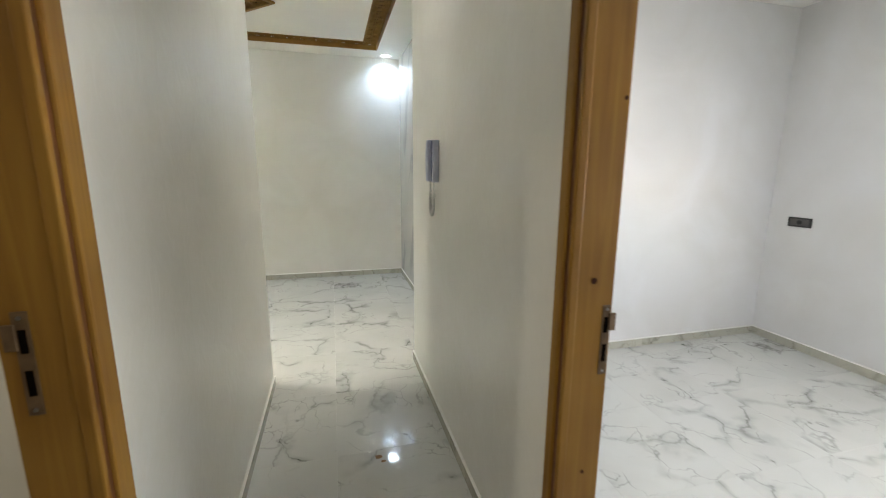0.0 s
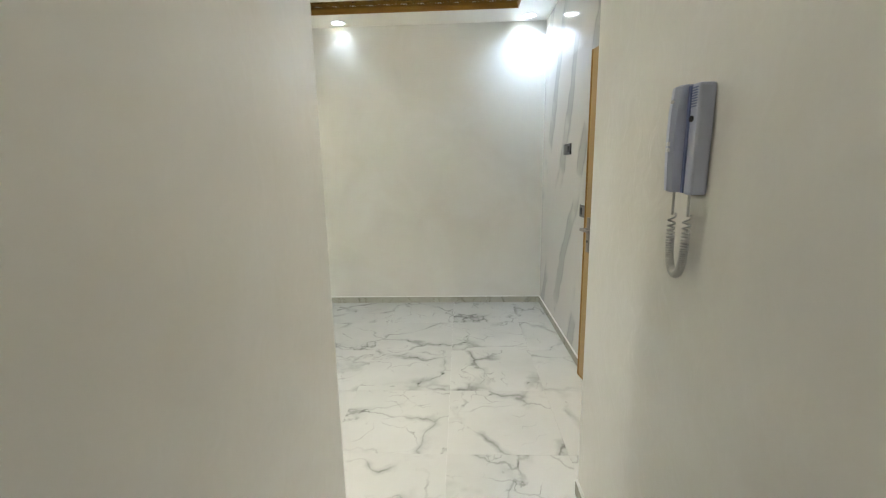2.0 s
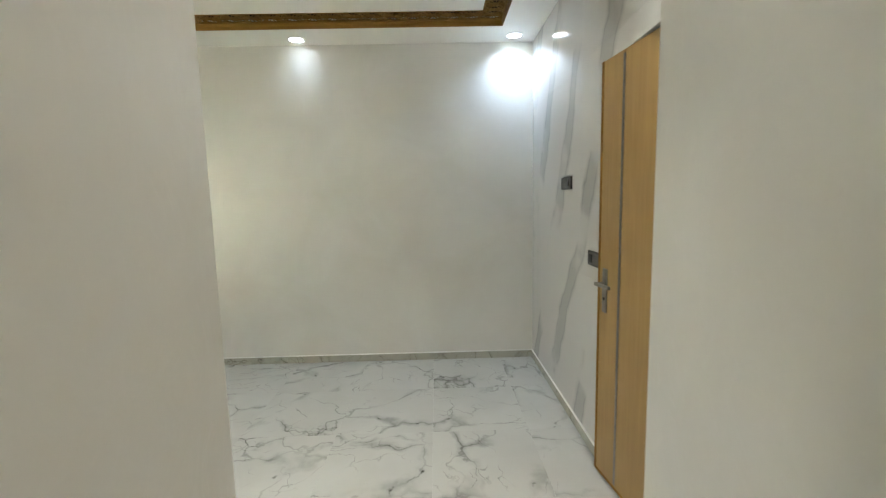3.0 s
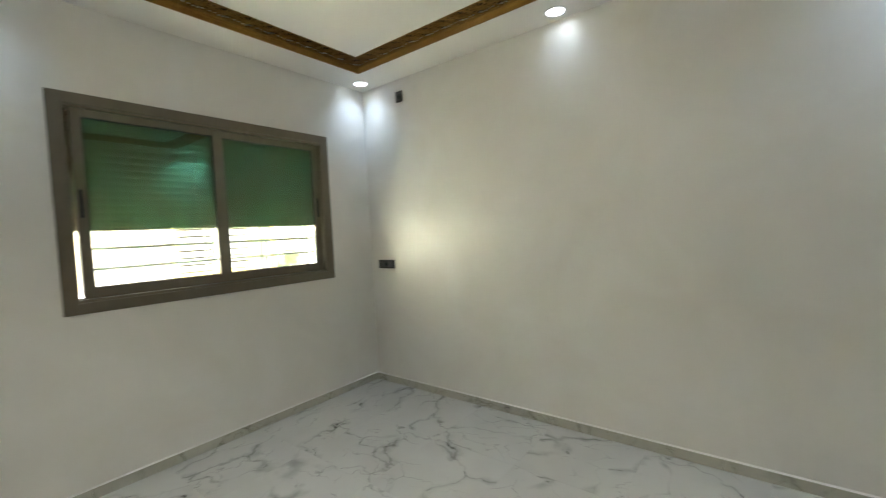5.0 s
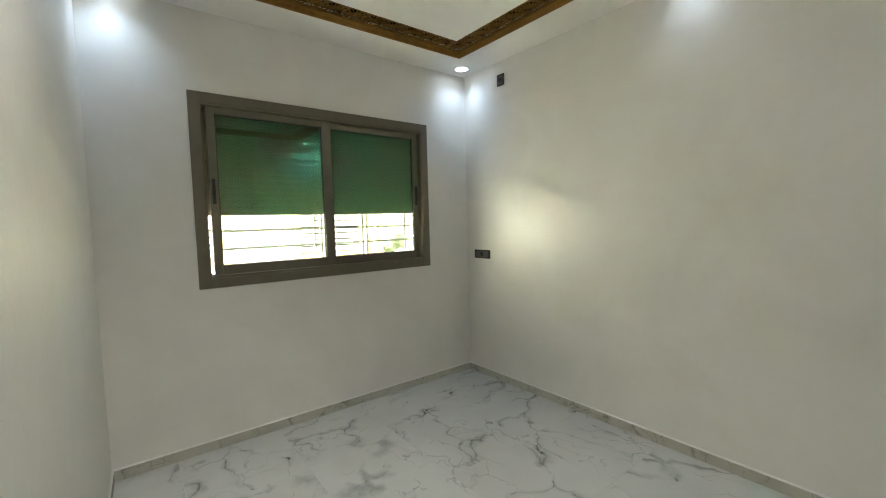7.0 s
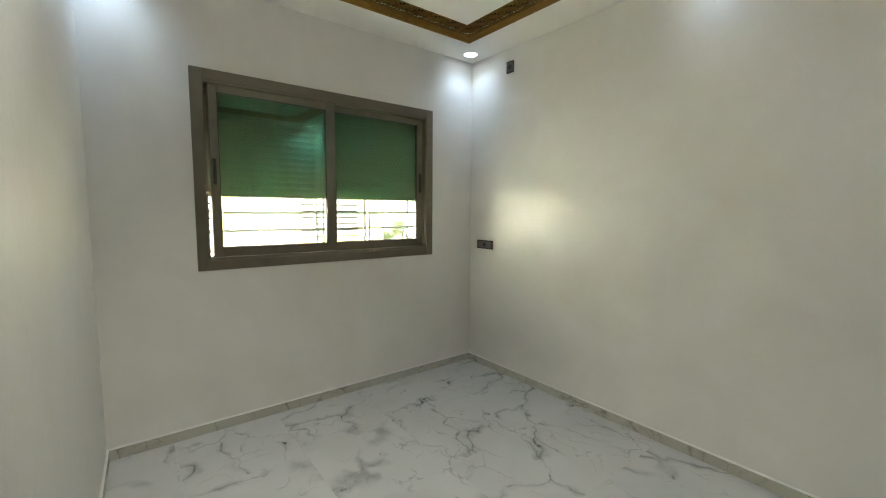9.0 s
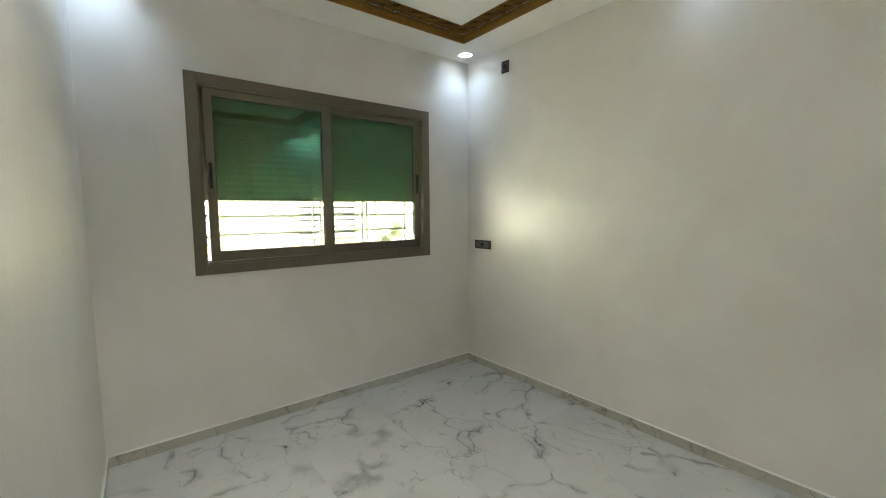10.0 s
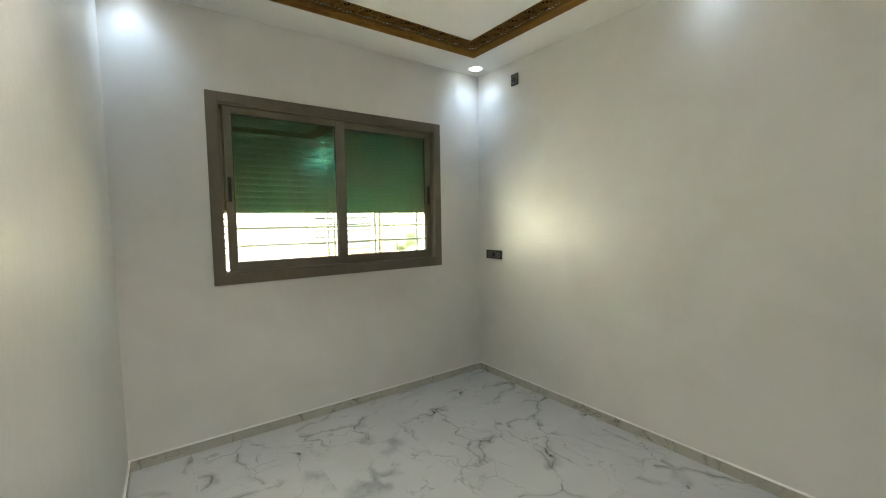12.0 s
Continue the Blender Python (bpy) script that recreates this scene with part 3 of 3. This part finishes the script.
while y < 6.19:
    box(bm, -0.002, 0.002, y, min(y + 0.053, 6.20), 0.0410, PITCH + 0.0005)
    y += 0.059
web_me = mesh_of("slotted_hinge", bm, MAT_SHUT)
for i in range(rows + 1):
    for nm, me in (("slat", slat_me), ("slotted_hinge", web_me)):
        ob = new(nm, me)
        ob.parent = shutter
        ob.location = (SX, 0, SB + i * PITCH)
part("end_bar", boxes((SX - 0.007, SX + 0.009, 4.52, 6.20, SB - 0.022, SB - 0.001), bevel=0.003), MAT_SHUT, shutter)
for y in (4.505, 6.195):
    part("guide_rail", boxes((SX - 0.018, SX + 0.020, y, y + 0.02, WZ0 + 0.05, WZ1)), MAT_ALU, shutter)
# scribbles on the slats, not legible
for y, z, ww, hh, tilt in ((4.70, 1.566, 0.006, 0.022, 12), (4.76, 1.562, 0.03, 0.005, 5), (4.80, 1.566, 0.006, 0.03, 0), (4.835, 1.566, 0.006, 0.034, -15), (4.85, 1.580, 0.03, 0.005, 8),
                           (5.60, 2.03, 0.005, 0.05, 20), (5.63, 2.05, 0.005, 0.05, -14), (5.64, 2.02, 0.05, 0.005, 10)):
    bm = bmesh.new()
    box(bm, 0, 0.0006, -ww / 2, ww / 2, -hh / 2, hh / 2, 0, pose(SX + 0.0075, y, z, tilt))
    part("pen_mark", bm, MAT_INK, shutter, "dark pen scribble")

# outside grille
GX = W - 0.225
grille = empty("window_grille", pose(0, 0, 0), "white painted steel security grille outside the window", "window grille")
for i, z in enumerate((1.150, 1.276, 1.400, 1.525, 1.65, 1.775, 1.90, 2.025, 2.15)):
    part("bar", boxes((GX - 0.006, GX + 0.006, WY0, WY1, z - 0.008, z + 0.008)), MAT_WHITEM, grille)
for y, ww in ((4.60, 0.012), (5.309, 0.014), (5.361, 0.014), (5.718, 0.014), (5.760, 0.014), (6.138, 0.014)):
    part("upright", boxes((GX - 0.0075, GX + 0.0075, y - ww / 2, y + ww / 2, WZ0 + 0.05, WZ1)), MAT_WHITEM, grille)

# ---------- door frames in the corridor ----------
def door_frame(name, label, side, wall_x, y, strike_z, deep=0.108, so=0.0, casing=0.085):
    """The far jamb, its near partner and the head of an opening; side is +1 where the opening leads to +x."""
    ob = empty(name, pose(0, 0, 0), label, "door frame", "", "structure")
    d = side

    def b(x0, x1, y0, y1, z0, z1, bevel=0.002):
        xs = sorted((wall_x + d * x0, wall_x + d * x1))
        return boxes((xs[0], xs[1], y0, y1, z0, z1), bevel=bevel)
    for s, yy in ((1, y), (-1, y - 0.84)):
        def span(a, c):
            return sorted((yy + s * a, yy + s * c))
        part("casing", b(-0.016, 0, *span(0.030, casing), 0, 2.15, 0.005), MAT_PINE, ob)
        part("groove", b(-0.008, 0.006, *span(0.010, 0.032), 0, 2.11), MAT_GROOVE, ob)
        part("bead", b(-0.013, 0.010, *span(-0.003, 0.012), 0, 2.10, 0.004), MAT_PINE, ob)
        part("jamb", b(0.008, deep, *span(0.0, 0.028), 0, 2.10), MAT_PINE, ob)
    part("head_casing", b(-0.016, 0, y - 0.84 - 0.030, y + 0.030, 2.095, 2.15, 0.005), MAT_PINE, ob)
    part("head", b(0.008, deep, y - 0.84, y, 2.072, 2.10), MAT_PINE, ob)
    plate = part("strike_plate", b(0.072 - so, 0.094 - so, y - 0.0025, y + 0.001, strike_z - 0.09, strike_z + 0.09, 0.0008), MAT_BRASS, ob, "tarnished steel strike plate")
    part("lip", b(0.090 - so, 0.108 - so, y - 0.006, y - 0.001, strike_z + 0.025, strike_z + 0.07, 0.002), MAT_BRASS, plate)
    # no real holes: their inner shade is painted as thin black plates
    part("latch_hole", b(0.077 - so, 0.088 - so, y - 0.0032, y - 0.0022, strike_z + 0.02, strike_z + 0.06, 0), MAT_SHADE, plate)
    part("latch_hole", b(0.077 - so, 0.088 - so, y - 0.0032, y - 0.0022, strike_z - 0.055, strike_z - 0.01, 0), MAT_SHADE, plate)
    for z in (strike_z + 0.08, strike_z - 0.08):
        bm = bmesh.new()
        cyl(bm, 0.0035, 0.002, pose(wall_x + d * (0.083 - so), y - 0.003, z, 90), 10)
        part("screw", bm, MAT_STEEL, plate)
    return ob


fr = door_frame("door_frame_1", "varnished pine door frame of the bright side room", 1, XR, 2.05, 0.982, so=-0.010, casing=0.064)
for dx, z, r in ((0.052, 1.135, 0.0075), (0.098, 1.55, 0.005), (0.06, 0.62, 0.005)):
    bm = bmesh.new()
    cyl(bm, r, 0.002, pose(XR + dx, 2.0495, z, 90), 12)
    part("knot", bm, MAT_KNOT, fr, "dark round knot in the pine")
fr = door_frame("door_frame_2", "varnished pine door frame of the dark west room", -1, XL, 2.005, 1.075, 0.10, 0.018)
bm = bmesh.new()
cyl(bm, 0.006, 0.002, pose(XL - 0.085, 2.0045, 1.28, 90), 12)
part("knot", bm, MAT_KNOT, fr, "dark round knot in the pine")

# ---------- flat's front door, ajar ----------
HX, HY, LEAF = 1.190, 4.185, 0.935
door = empty("front_door", pose(HX, HY, 0, 0, 0, 8.0), "honey veneer front door standing slightly ajar", "door")
TK = 0.042
part("leaf", boxes((-TK, 0, 0, LEAF, 0.012, 2.066), bevel=0.002), MAT_OAK, door)
part("edge_band", boxes((-TK - 0.001, 0.001, LEAF - 0.002, LEAF + 0.003, 0.012, 2.066)), MAT_PINE, door, "paler wooden edge strip")
part("edge_band", boxes((-TK - 0.003, -TK + 0.002, LEAF - 0.012, LEAF + 0.003, 0.012, 2.066)), MAT_PINE, door, "paler wooden edge strip")
part("kick_strip", boxes((-TK - 0.004, -TK, 0.01, LEAF - 0.01, 0.012, 0.022)), MAT_PINE, door)
part("inlay", boxes((-TK - 0.0015, -TK + 0.001, LEAF - 0.185, LEAF - 0.168, 0.03, 2.05)), MAT_STEEL, door, "narrow silver metal inlay")
hb = part("handle_plate", boxes((-TK - 0.007, -TK, LEAF - 0.083, LEAF - 0.043, 0.865, 1.085), bevel=0.004), MAT_STEEL, door, "brushed steel handle plate")
bm = bmesh.new()
cyl(bm, 0.009, 0.045, pose(-TK - 0.028, LEAF - 0.063, 1.012, 0, 90, 0), 14)
box(bm, -TK - 0.058, -TK - 0.044, LEAF - 0.18, LEAF - 0.054, 1.003, 1.021, 0.005)
part("lever", bm, MAT_STEEL, hb)
bm = bmesh.new()
cyl(bm, 0.008, 0.004, pose(-TK - 0.008, LEAF - 0.063, 0.935, 0, 90, 0), 14)
part("keyhole", bm, MAT_BLACK, hb)
fr = empty("door_frame_3", pose(0, 0, 0), "pine lining of the front door opening", "door frame", "", "structure")
part("jamb", boxes((M + 0.035, M + 0.2, DY1 + 0.012, DY1 + 0.032, 0, 2.075)), MAT_PINE, fr)
part("jamb", boxes((M + 0.095, M + 0.2, DY0 - 0.02, DY0, 0, 2.075)), MAT_PINE, fr)


# ---------- sockets and switches ----------
def wall_plate(name, m, width, height, label, category, material, module=True, rocker=0):
    """A plate in the local xz plane that faces -y, with a raised rim and its insert."""
    ob = empty(name, m, label, category)
    part("plate", boxes((-width / 2, width / 2, -0.009, 0, -height / 2, height / 2), bevel=0.003), material, ob)
    ins = part("insert", boxes((-width * 0.40, width * 0.40, -0.0105, -0.006, -height * 0.34, height * 0.34), bevel=0.001), MAT_GREYPL, ob)
    if module:
        bm = bmesh.new()
        cyl(bm, height * 0.24, 0.004, pose(rocker, -0.011, 0, 90), 18)
        part("socket_face", bm, MAT_BLACK2, ins)
        for dx in (-0.008, 0.008):
            bm = bmesh.new()
            cyl(bm, 0.0024, 0.001, pose(rocker + dx, -0.0133, 0, 90), 8)
            # black disc painted as the shade in a pin hole
            part("pin_hole", bm, MAT_SHADE, ins)
    else:
        part("key", boxes((rocker - 0.018, rocker + 0.018, -0.0135, -0.009, -height * 0.27, height * 0.27), bevel=0.0015), MAT_BLACK2, ins)
    return ob


wall_plate("wall_socket", pose(-2.640, F, 1.121), 0.20, 0.078, "wide black plastic wall socket near the window", "socket", MAT_BLACK)
wall_plate("aerial_socket", pose(-2.375, F, 2.597), 0.078, 0.095, "small black plastic outlet high near the ceiling", "socket", MAT_BLACK)
wall_plate("light_switch", pose(M, 5.750, 1.527, 0, 0, -90), 0.20, 0.080, "wide grey and black switch plate on marble slabs", "light switch", MAT_BLACK, False, 0.05)
wall_plate("doorbell_switch", pose(M, 5.262, 1.100, 0, 0, -90), 0.17, 0.082, "wide black switch plate beside the front door", "light switch", MAT_BLACK, False, -0.04)
wall_plate("wall_socket", pose(RX, 3.605, 1.008, 0, 0, -90), 0.17, 0.075, "wide black socket on the white side-room wall", "socket", MAT_BLACK)

# ---------- intercom handset ----------
ic = empty("intercom", pose(XR, 3.332, 1.44, 0, 0, -90), "lilac plastic intercom handset with grey coiled cord", "intercom")
# local: x along the wall towards -y of the world, -y out of the wall
base = part("base", boxes((-0.030, -0.003, -0.034, 0, -0.113, 0.103), bevel=0.006), MAT_LILAC, ic, "lilac base plate")
for i in range(8):
    part("speaker_slot", boxes((-0.025, -0.007, -0.0352, -0.0335, 0.058 + i * 0.005, 0.0605 + i * 0.005)), MAT_LILAC2, base)
bm = bmesh.new()
cyl(bm, 0.006, 0.004, pose(-0.019, -0.0345, 0.036, 90), 16)
part("button", bm, MAT_BLACK, base, "dark round call button")
part("cradle_gap", boxes((-0.037, -0.029, -0.036, -0.004, -0.109, 0.100)), MAT_LILAC2, base, "darker blue shadow gap")
bm = bmesh.new()
prof = [(-0.108, 0.050), (-0.104, 0.058), (-0.05, 0.061), (0.0, 0.062), (0.05, 0.061), (0.100, 0.056), (0.104, 0.046)]
cols = []
for z, dep in prof:
    cols.append([bm.verts.new((x, y, z)) for x, y in ((-0.066, -0.012), (-0.069, -dep + 0.016), (-0.065, -dep + 0.003), (-0.044, -dep - 0.002), (-0.037, -dep + 0.006), (-0.037, -0.012))])
for a, b in zip(cols, cols[1:]):
    for i in range(6):
        bm.faces.new((a[i], a[(i + 1) % 6], b[(i + 1) % 6], b[i]))
bm.faces.new(cols[0]), bm.faces.new(cols[-1][::-1])
hs = part("handset", bm, MAT_LILAC, ic, "lilac handset resting in its cradle")


# three tiny white rectangles down the handset's front
for z, hh in ((0.072, 0.003), (-0.010, 0.004), (-0.022, 0.004)):
    part("white_spot", boxes((-0.048, -0.042, -0.0655, -0.0600, z - hh, z + hh)), MAT_RING, hs, "tiny white rectangle on the handset")


def tube(bm, pts, r, sides=6):
    prev = None
    for i, p in enumerate(pts):
        d = (pts[min(i + 1, len(pts) - 1)] - pts[max(i - 1, 0)]).normalized()
        u = d.orthogonal().normalized() if prev is None else (prev - d * prev.dot(d)).normalized()
        v = d.cross(u)
        ringv = [bm.verts.new(p + (u * math.cos(2 * math.pi * k / sides) + v * math.sin(2 * math.pi * k / sides)) * r) for k in range(sides)]
        if i:
            for k in range(sides):
                bm.faces.new((last[k], last[(k + 1) % sides], ringv[(k + 1) % sides], ringv[k]))
        last, prev = ringv, u


def loop_point(f):
    """The hanging loop of the cord, f from 0 at the handset to 1 at the base."""
    x0, x1, top, low = -0.064, -0.022, -0.155, -0.285
    a = math.pi * f
    return Vector(((x0 + x1) / 2 - math.cos(a) * (x1 - x0) / 2 * (1 + 0.35 * math.sin(a)), -0.034 + 0.010 * f, top + (low - top) * math.sin(a) ** 0.62))


pts = []
TURNS, STEPS = 62, 12
for i in range(TURNS * STEPS + 1):
    f = i / (TURNS * STEPS)
    p, d = loop_point(f), (loop_point(min(1, f + 0.004)) - loop_point(max(0, f - 0.004))).normalized()
    u = Vector((0, 1, 0))
    v = d.cross(u).normalized()
    a = 2 * math.pi * i / STEPS
    pts.append(p + (u * math.cos(a) + v * math.sin(a)) * 0.0068)
bm = bmesh.new()
tube(bm, pts, 0.0021, 6)
part("coiled_cord", bm, MAT_CORD, ic, "grey coiled cord hanging in a loop", True)
for x, y in ((-0.064, -0.034), (-0.022, -0.024)):
    bm = bmesh.new()
    tube(bm, [Vector((x, y, -0.10)), Vector((x, y, -0.13)), Vector((x, y, -0.158))], 0.0028, 8)
    part("cord_end", bm, MAT_CORD, ic, "", True)


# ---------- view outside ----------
# unseen block, added so its sunlit face throws light through the window gap
structure("wall_sun_bounce", boxes((W - 3.6, W - 0.26, -1.0, 3.1, -3.3, 3.1)), MAT_FACADE, "unseen white block added to bounce sunlight into the window", "wall")
structure("ground", boxes((-400, 60, -300, 300, -3.4, -3.3)), MAT_GROUND, "dry pale earth and street outside", "ground")
FX = -9.0
house = empty("house", pose(FX, 6, -3.3), "white rendered house with cream-yellow window surrounds across the street", "house")


def hp(name, material, *specs, parent=house, label="", bevel=0.0):
    bm = boxes(*[(x0 - FX, x1 - FX, y0 - 6, y1 - 6, z0 + 3.3, z1 + 3.3) for x0, x1, y0, y1, z0, z1 in specs], bevel=bevel)
    return part(name, bm, material, parent, label)


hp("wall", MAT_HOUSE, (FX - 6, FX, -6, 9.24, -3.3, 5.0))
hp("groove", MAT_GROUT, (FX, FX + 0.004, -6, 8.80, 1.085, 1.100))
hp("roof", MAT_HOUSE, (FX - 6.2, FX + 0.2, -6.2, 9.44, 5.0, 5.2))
hp("pilaster", MAT_YELLOW, (FX, FX + 0.05, 8.815, 8.892, -3.3, 5.0))
hp("pilaster", MAT_YELLOW, (FX, FX + 0.05, 9.099, 9.194, -3.3, 5.0))
for ya, yb in ((7.05, 8.66), (4.15, 5.76), (1.0, 2.6)):
    for zb, zt in ((0.68, 2.15), (-2.4, -0.9)):
        wf = hp("window", MAT_YELLOW, (FX, FX + 0.06, ya, ya + 0.12, zb, zt), (FX, FX + 0.06, yb - 0.12, yb, zb, zt),
                (FX, FX + 0.06, ya + 0.12, yb - 0.12, zb, zb + 0.12), (FX, FX + 0.06, ya + 0.12, yb - 0.12, zt - 0.12, zt), label="cream-yellow window surround")
        hp("stile", MAT_LOUVRE, (FX, FX + 0.045, (ya + yb) / 2 - 0.05, (ya + yb) / 2 + 0.05, zb + 0.12, zt - 0.12), parent=wf)
        # shade between the louvres, put in as a near-black sheet
        hp("shade_gap", MAT_SHADE, (FX, FX + 0.004, ya + 0.12, yb - 0.12, zb + 0.12, zt - 0.12), parent=wf)
        z = zb + 0.14
        while z < zt - 0.16:
            for a, b in ((ya + 0.12, (ya + yb) / 2 - 0.05), ((ya + yb) / 2 + 0.05, yb - 0.12)):
                bm = bmesh.new()
                box(bm, -0.006, 0.006, a - 6, b - 6, -0.060, 0.060, 0, pose(0.035, 0, z + 3.36, 0, -22))
                part("louvre", bm, MAT_LOUVRE, wf)
            z += 0.143


def tree(x, y, size, seed):
    """A short branched trunk under a loose crown of small leaf cards in clumps."""
    rnd = random.Random(seed)
    ob = empty("tree", pose(x, y, -3.3), "low green tree standing on dry ground in the distance", "tree", "distant trees")
    bm = bmesh.new()
    tips = []
    tube(bm, [Vector((0, 0, 0)), Vector((0.05, 0, size * 0.25)), Vector((0, 0.08, size * 0.5))], size * 0.045, 7)
    for i in range(7):
        a = rnd.uniform(0, 6.28)
        tip = Vector((math.cos(a) * size * rnd.uniform(0.25, 0.5), math.sin(a) * size * rnd.uniform(0.25, 0.5), size * rnd.uniform(0.42, 0.75)))
        tube(bm, [Vector((0, 0.05, size * 0.4)), tip * 0.6 + Vector((0, 0, size * 0.2)), tip], size * 0.018, 5)
        tips.append(tip)
    part("trunk", bm, MAT_BARK, ob)
    verts, faces = [], []
    for tip in tips:
        for k in range(240):
            c = tip + Vector((rnd.gauss(0, 1), rnd.gauss(0, 1), rnd.gauss(0, 0.7))) * size * 0.13
            q = Euler((rnd.uniform(0, 6), rnd.uniform(0, 6), rnd.uniform(0, 6))).to_matrix()
            w = size * rnd.uniform(0.018, 0.035)
            k0 = len(verts)
            verts += [c + q @ Vector(p) * w for p in ((-1, 0, 0), (0, -0.5, 0.1), (1.2, 0, 0), (0, 0.5, 0.1))]
            faces.append((k0, k0 + 1, k0 + 2, k0 + 3))
    me = bpy.data.meshes.new("crown")
    me.from_pydata(verts, [], faces)
    me.materials.append(MAT_LEAF)
    cr = new("crown", me)
    cr.parent = ob


for i, (x, y, sz) in enumerate(((-42, 27.5, 3.6), (-46, 31.0, 4.2), (-50, 35.5, 3.8), (-38, 29.5, 3.0), (-55, 33.0, 4.6), (-60, 40.0, 5.0), (-34, 25.0, 2.4), (-48, 28.0, 3.6))):
    tree(x, y, sz * 0.72, i + 3)

# ---------- floor, tile by tile, and skirtings ----------
floor = structure("floor", boxes((W - 0.2, RX, BACK - 0.1, F, -0.12, -0.0015)), MAT_GROUT, "polished white marble-look porcelain tile floor with grey veins", "floor")
TS, JT = 0.60, 0.001
tile_me = mesh_of("tile", boxes((JT / 2, TS - JT / 2, JT / 2, TS - JT / 2, -0.0012, 0)), MAT_FLOOR)
ny = int((F - BACK) / TS) + 2
rnd = random.Random(5)
for i in range(int((RX - W) / TS) + 1):
    for j in range(ny):
        x, y = W + i * TS, F - (j + 1) * TS
        if x > M and y > RY + 0.1:
            continue
        ob = new("tile", tile_me)
        ob.parent = floor
        turn = rnd.choice((0, 90, 180, 270))
        ob.matrix_local = pose(x + TS / 2, y + TS / 2, 0, 0, 0, turn) @ pose(-TS / 2, -TS / 2, 0)

# dried brown drips on the corridor floor
MAT_DRIP = mat("dried_drip", (0.22, 0.12, 0.05), 0.6, var=0.3, scale=80)
for x, y, rad in ((0.352, 3.045, 0.017), (0.372, 3.010, 0.011)):
    bm = bmesh.new()
    rim = [bm.verts.new((rad * (1 + 0.25 * math.sin(3 * a + x * 40)) * math.cos(a), rad * (1 + 0.2 * math.cos(2 * a)) * math.sin(a), 0)) for a in (2 * math.pi * i / 18 for i in range(18))]
    top = bm.verts.new((0, 0, 0.0012))
    for i in range(18):
        bm.faces.new((rim[i], rim[(i + 1) % 18], top))
    bm.faces.new(rim[::-1])
    ob = tagged(part("drip_stain", bm, MAT_DRIP), "small dried brown drip on the polished floor", "stain", "drips on the corridor floor")
    ob.location = (x, y, 0.0003)

SKH, SKT = 0.062, 0.010
skirt_cache = {}


def skirting(name, x0, y0, x1, y1, label="grey-veined marble skirting tiles with a white top bead"):
    """Runs from one floor corner to the next; the wall is on the left of the way."""
    length = math.hypot(x1 - x0, y1 - y0)
    ang = math.degrees(math.atan2(y1 - y0, x1 - x0))
    ob = empty(name, pose(x0, y0, 0, 0, 0, ang), label, "skirting", "", "structure")
    k = max(1, math.ceil(length / 0.6))
    step = length / k
    key = round(step, 4)
    if key not in skirt_cache:
        skirt_cache[key] = mesh_of("tile", boxes((0.0006, step - 0.0006, -SKT, 0, 0, SKH)), MAT_SKIRT)
    for i in range(k):
        t = new("tile", skirt_cache[key])
        t.parent = ob
        t.location = (i * step, 0, 0)
    bm = bmesh.new()
    pr = ((-SKT - 0.001, SKH), (-SKT - 0.001, SKH + 0.002), (-0.001, SKH + 0.008), (0, SKH))
    a, b = [[bm.verts.new((x, p, z)) for p, z in pr] for x in (0, length)]
    for i in range(4):
        bm.faces.new((a[i], a[(i + 1) % 4], b[(i + 1) % 4], b[i]))
    part("top_bead", bm, MAT_CAULK, ob, "white caulked top edge")


skirting("baseboard", W, F, M, F)
skirting("baseboard", W, BW, W, F)
skirting("baseboard", XL, BL, W, BW)
skirting("baseboard", M, F, M, DY1)
skirting("baseboard", XL, 2.14, XL, BL)
skirting("baseboard", XR, BR, XR, 2.14)
skirting("baseboard", XR + 0.1, RY, RX, RY)
skirting("baseboard", RX, RY, RX, BACK)
skirting("baseboard", XR + 0.1, 2.1, XR + 0.1, RY)

# ---------- marble slabs on the hall's east wall ----------
zs = (0.0, 0.99, 2.19, ZS)
ys = (F, F - 0.60, F - 1.20, DY1)
for a, b in zip(ys[1:], ys):
    for z0, z1 in zip(zs, zs[1:]):
        part("slab", boxes((M, M + 0.008, a + 0.0004, b - 0.0004, z0 + 0.0004, z1 - 0.0004)), MAT_SLAB, wall_east)
part("slab", boxes((M, M + 0.008, BR, DY1 - 0.0004, 2.19, ZS)), MAT_SLAB, wall_east)
part("slab", boxes((M, M + 0.008, BR, DY1 - 0.0004, 2.076, 2.189)), MAT_SLAB, wall_east)
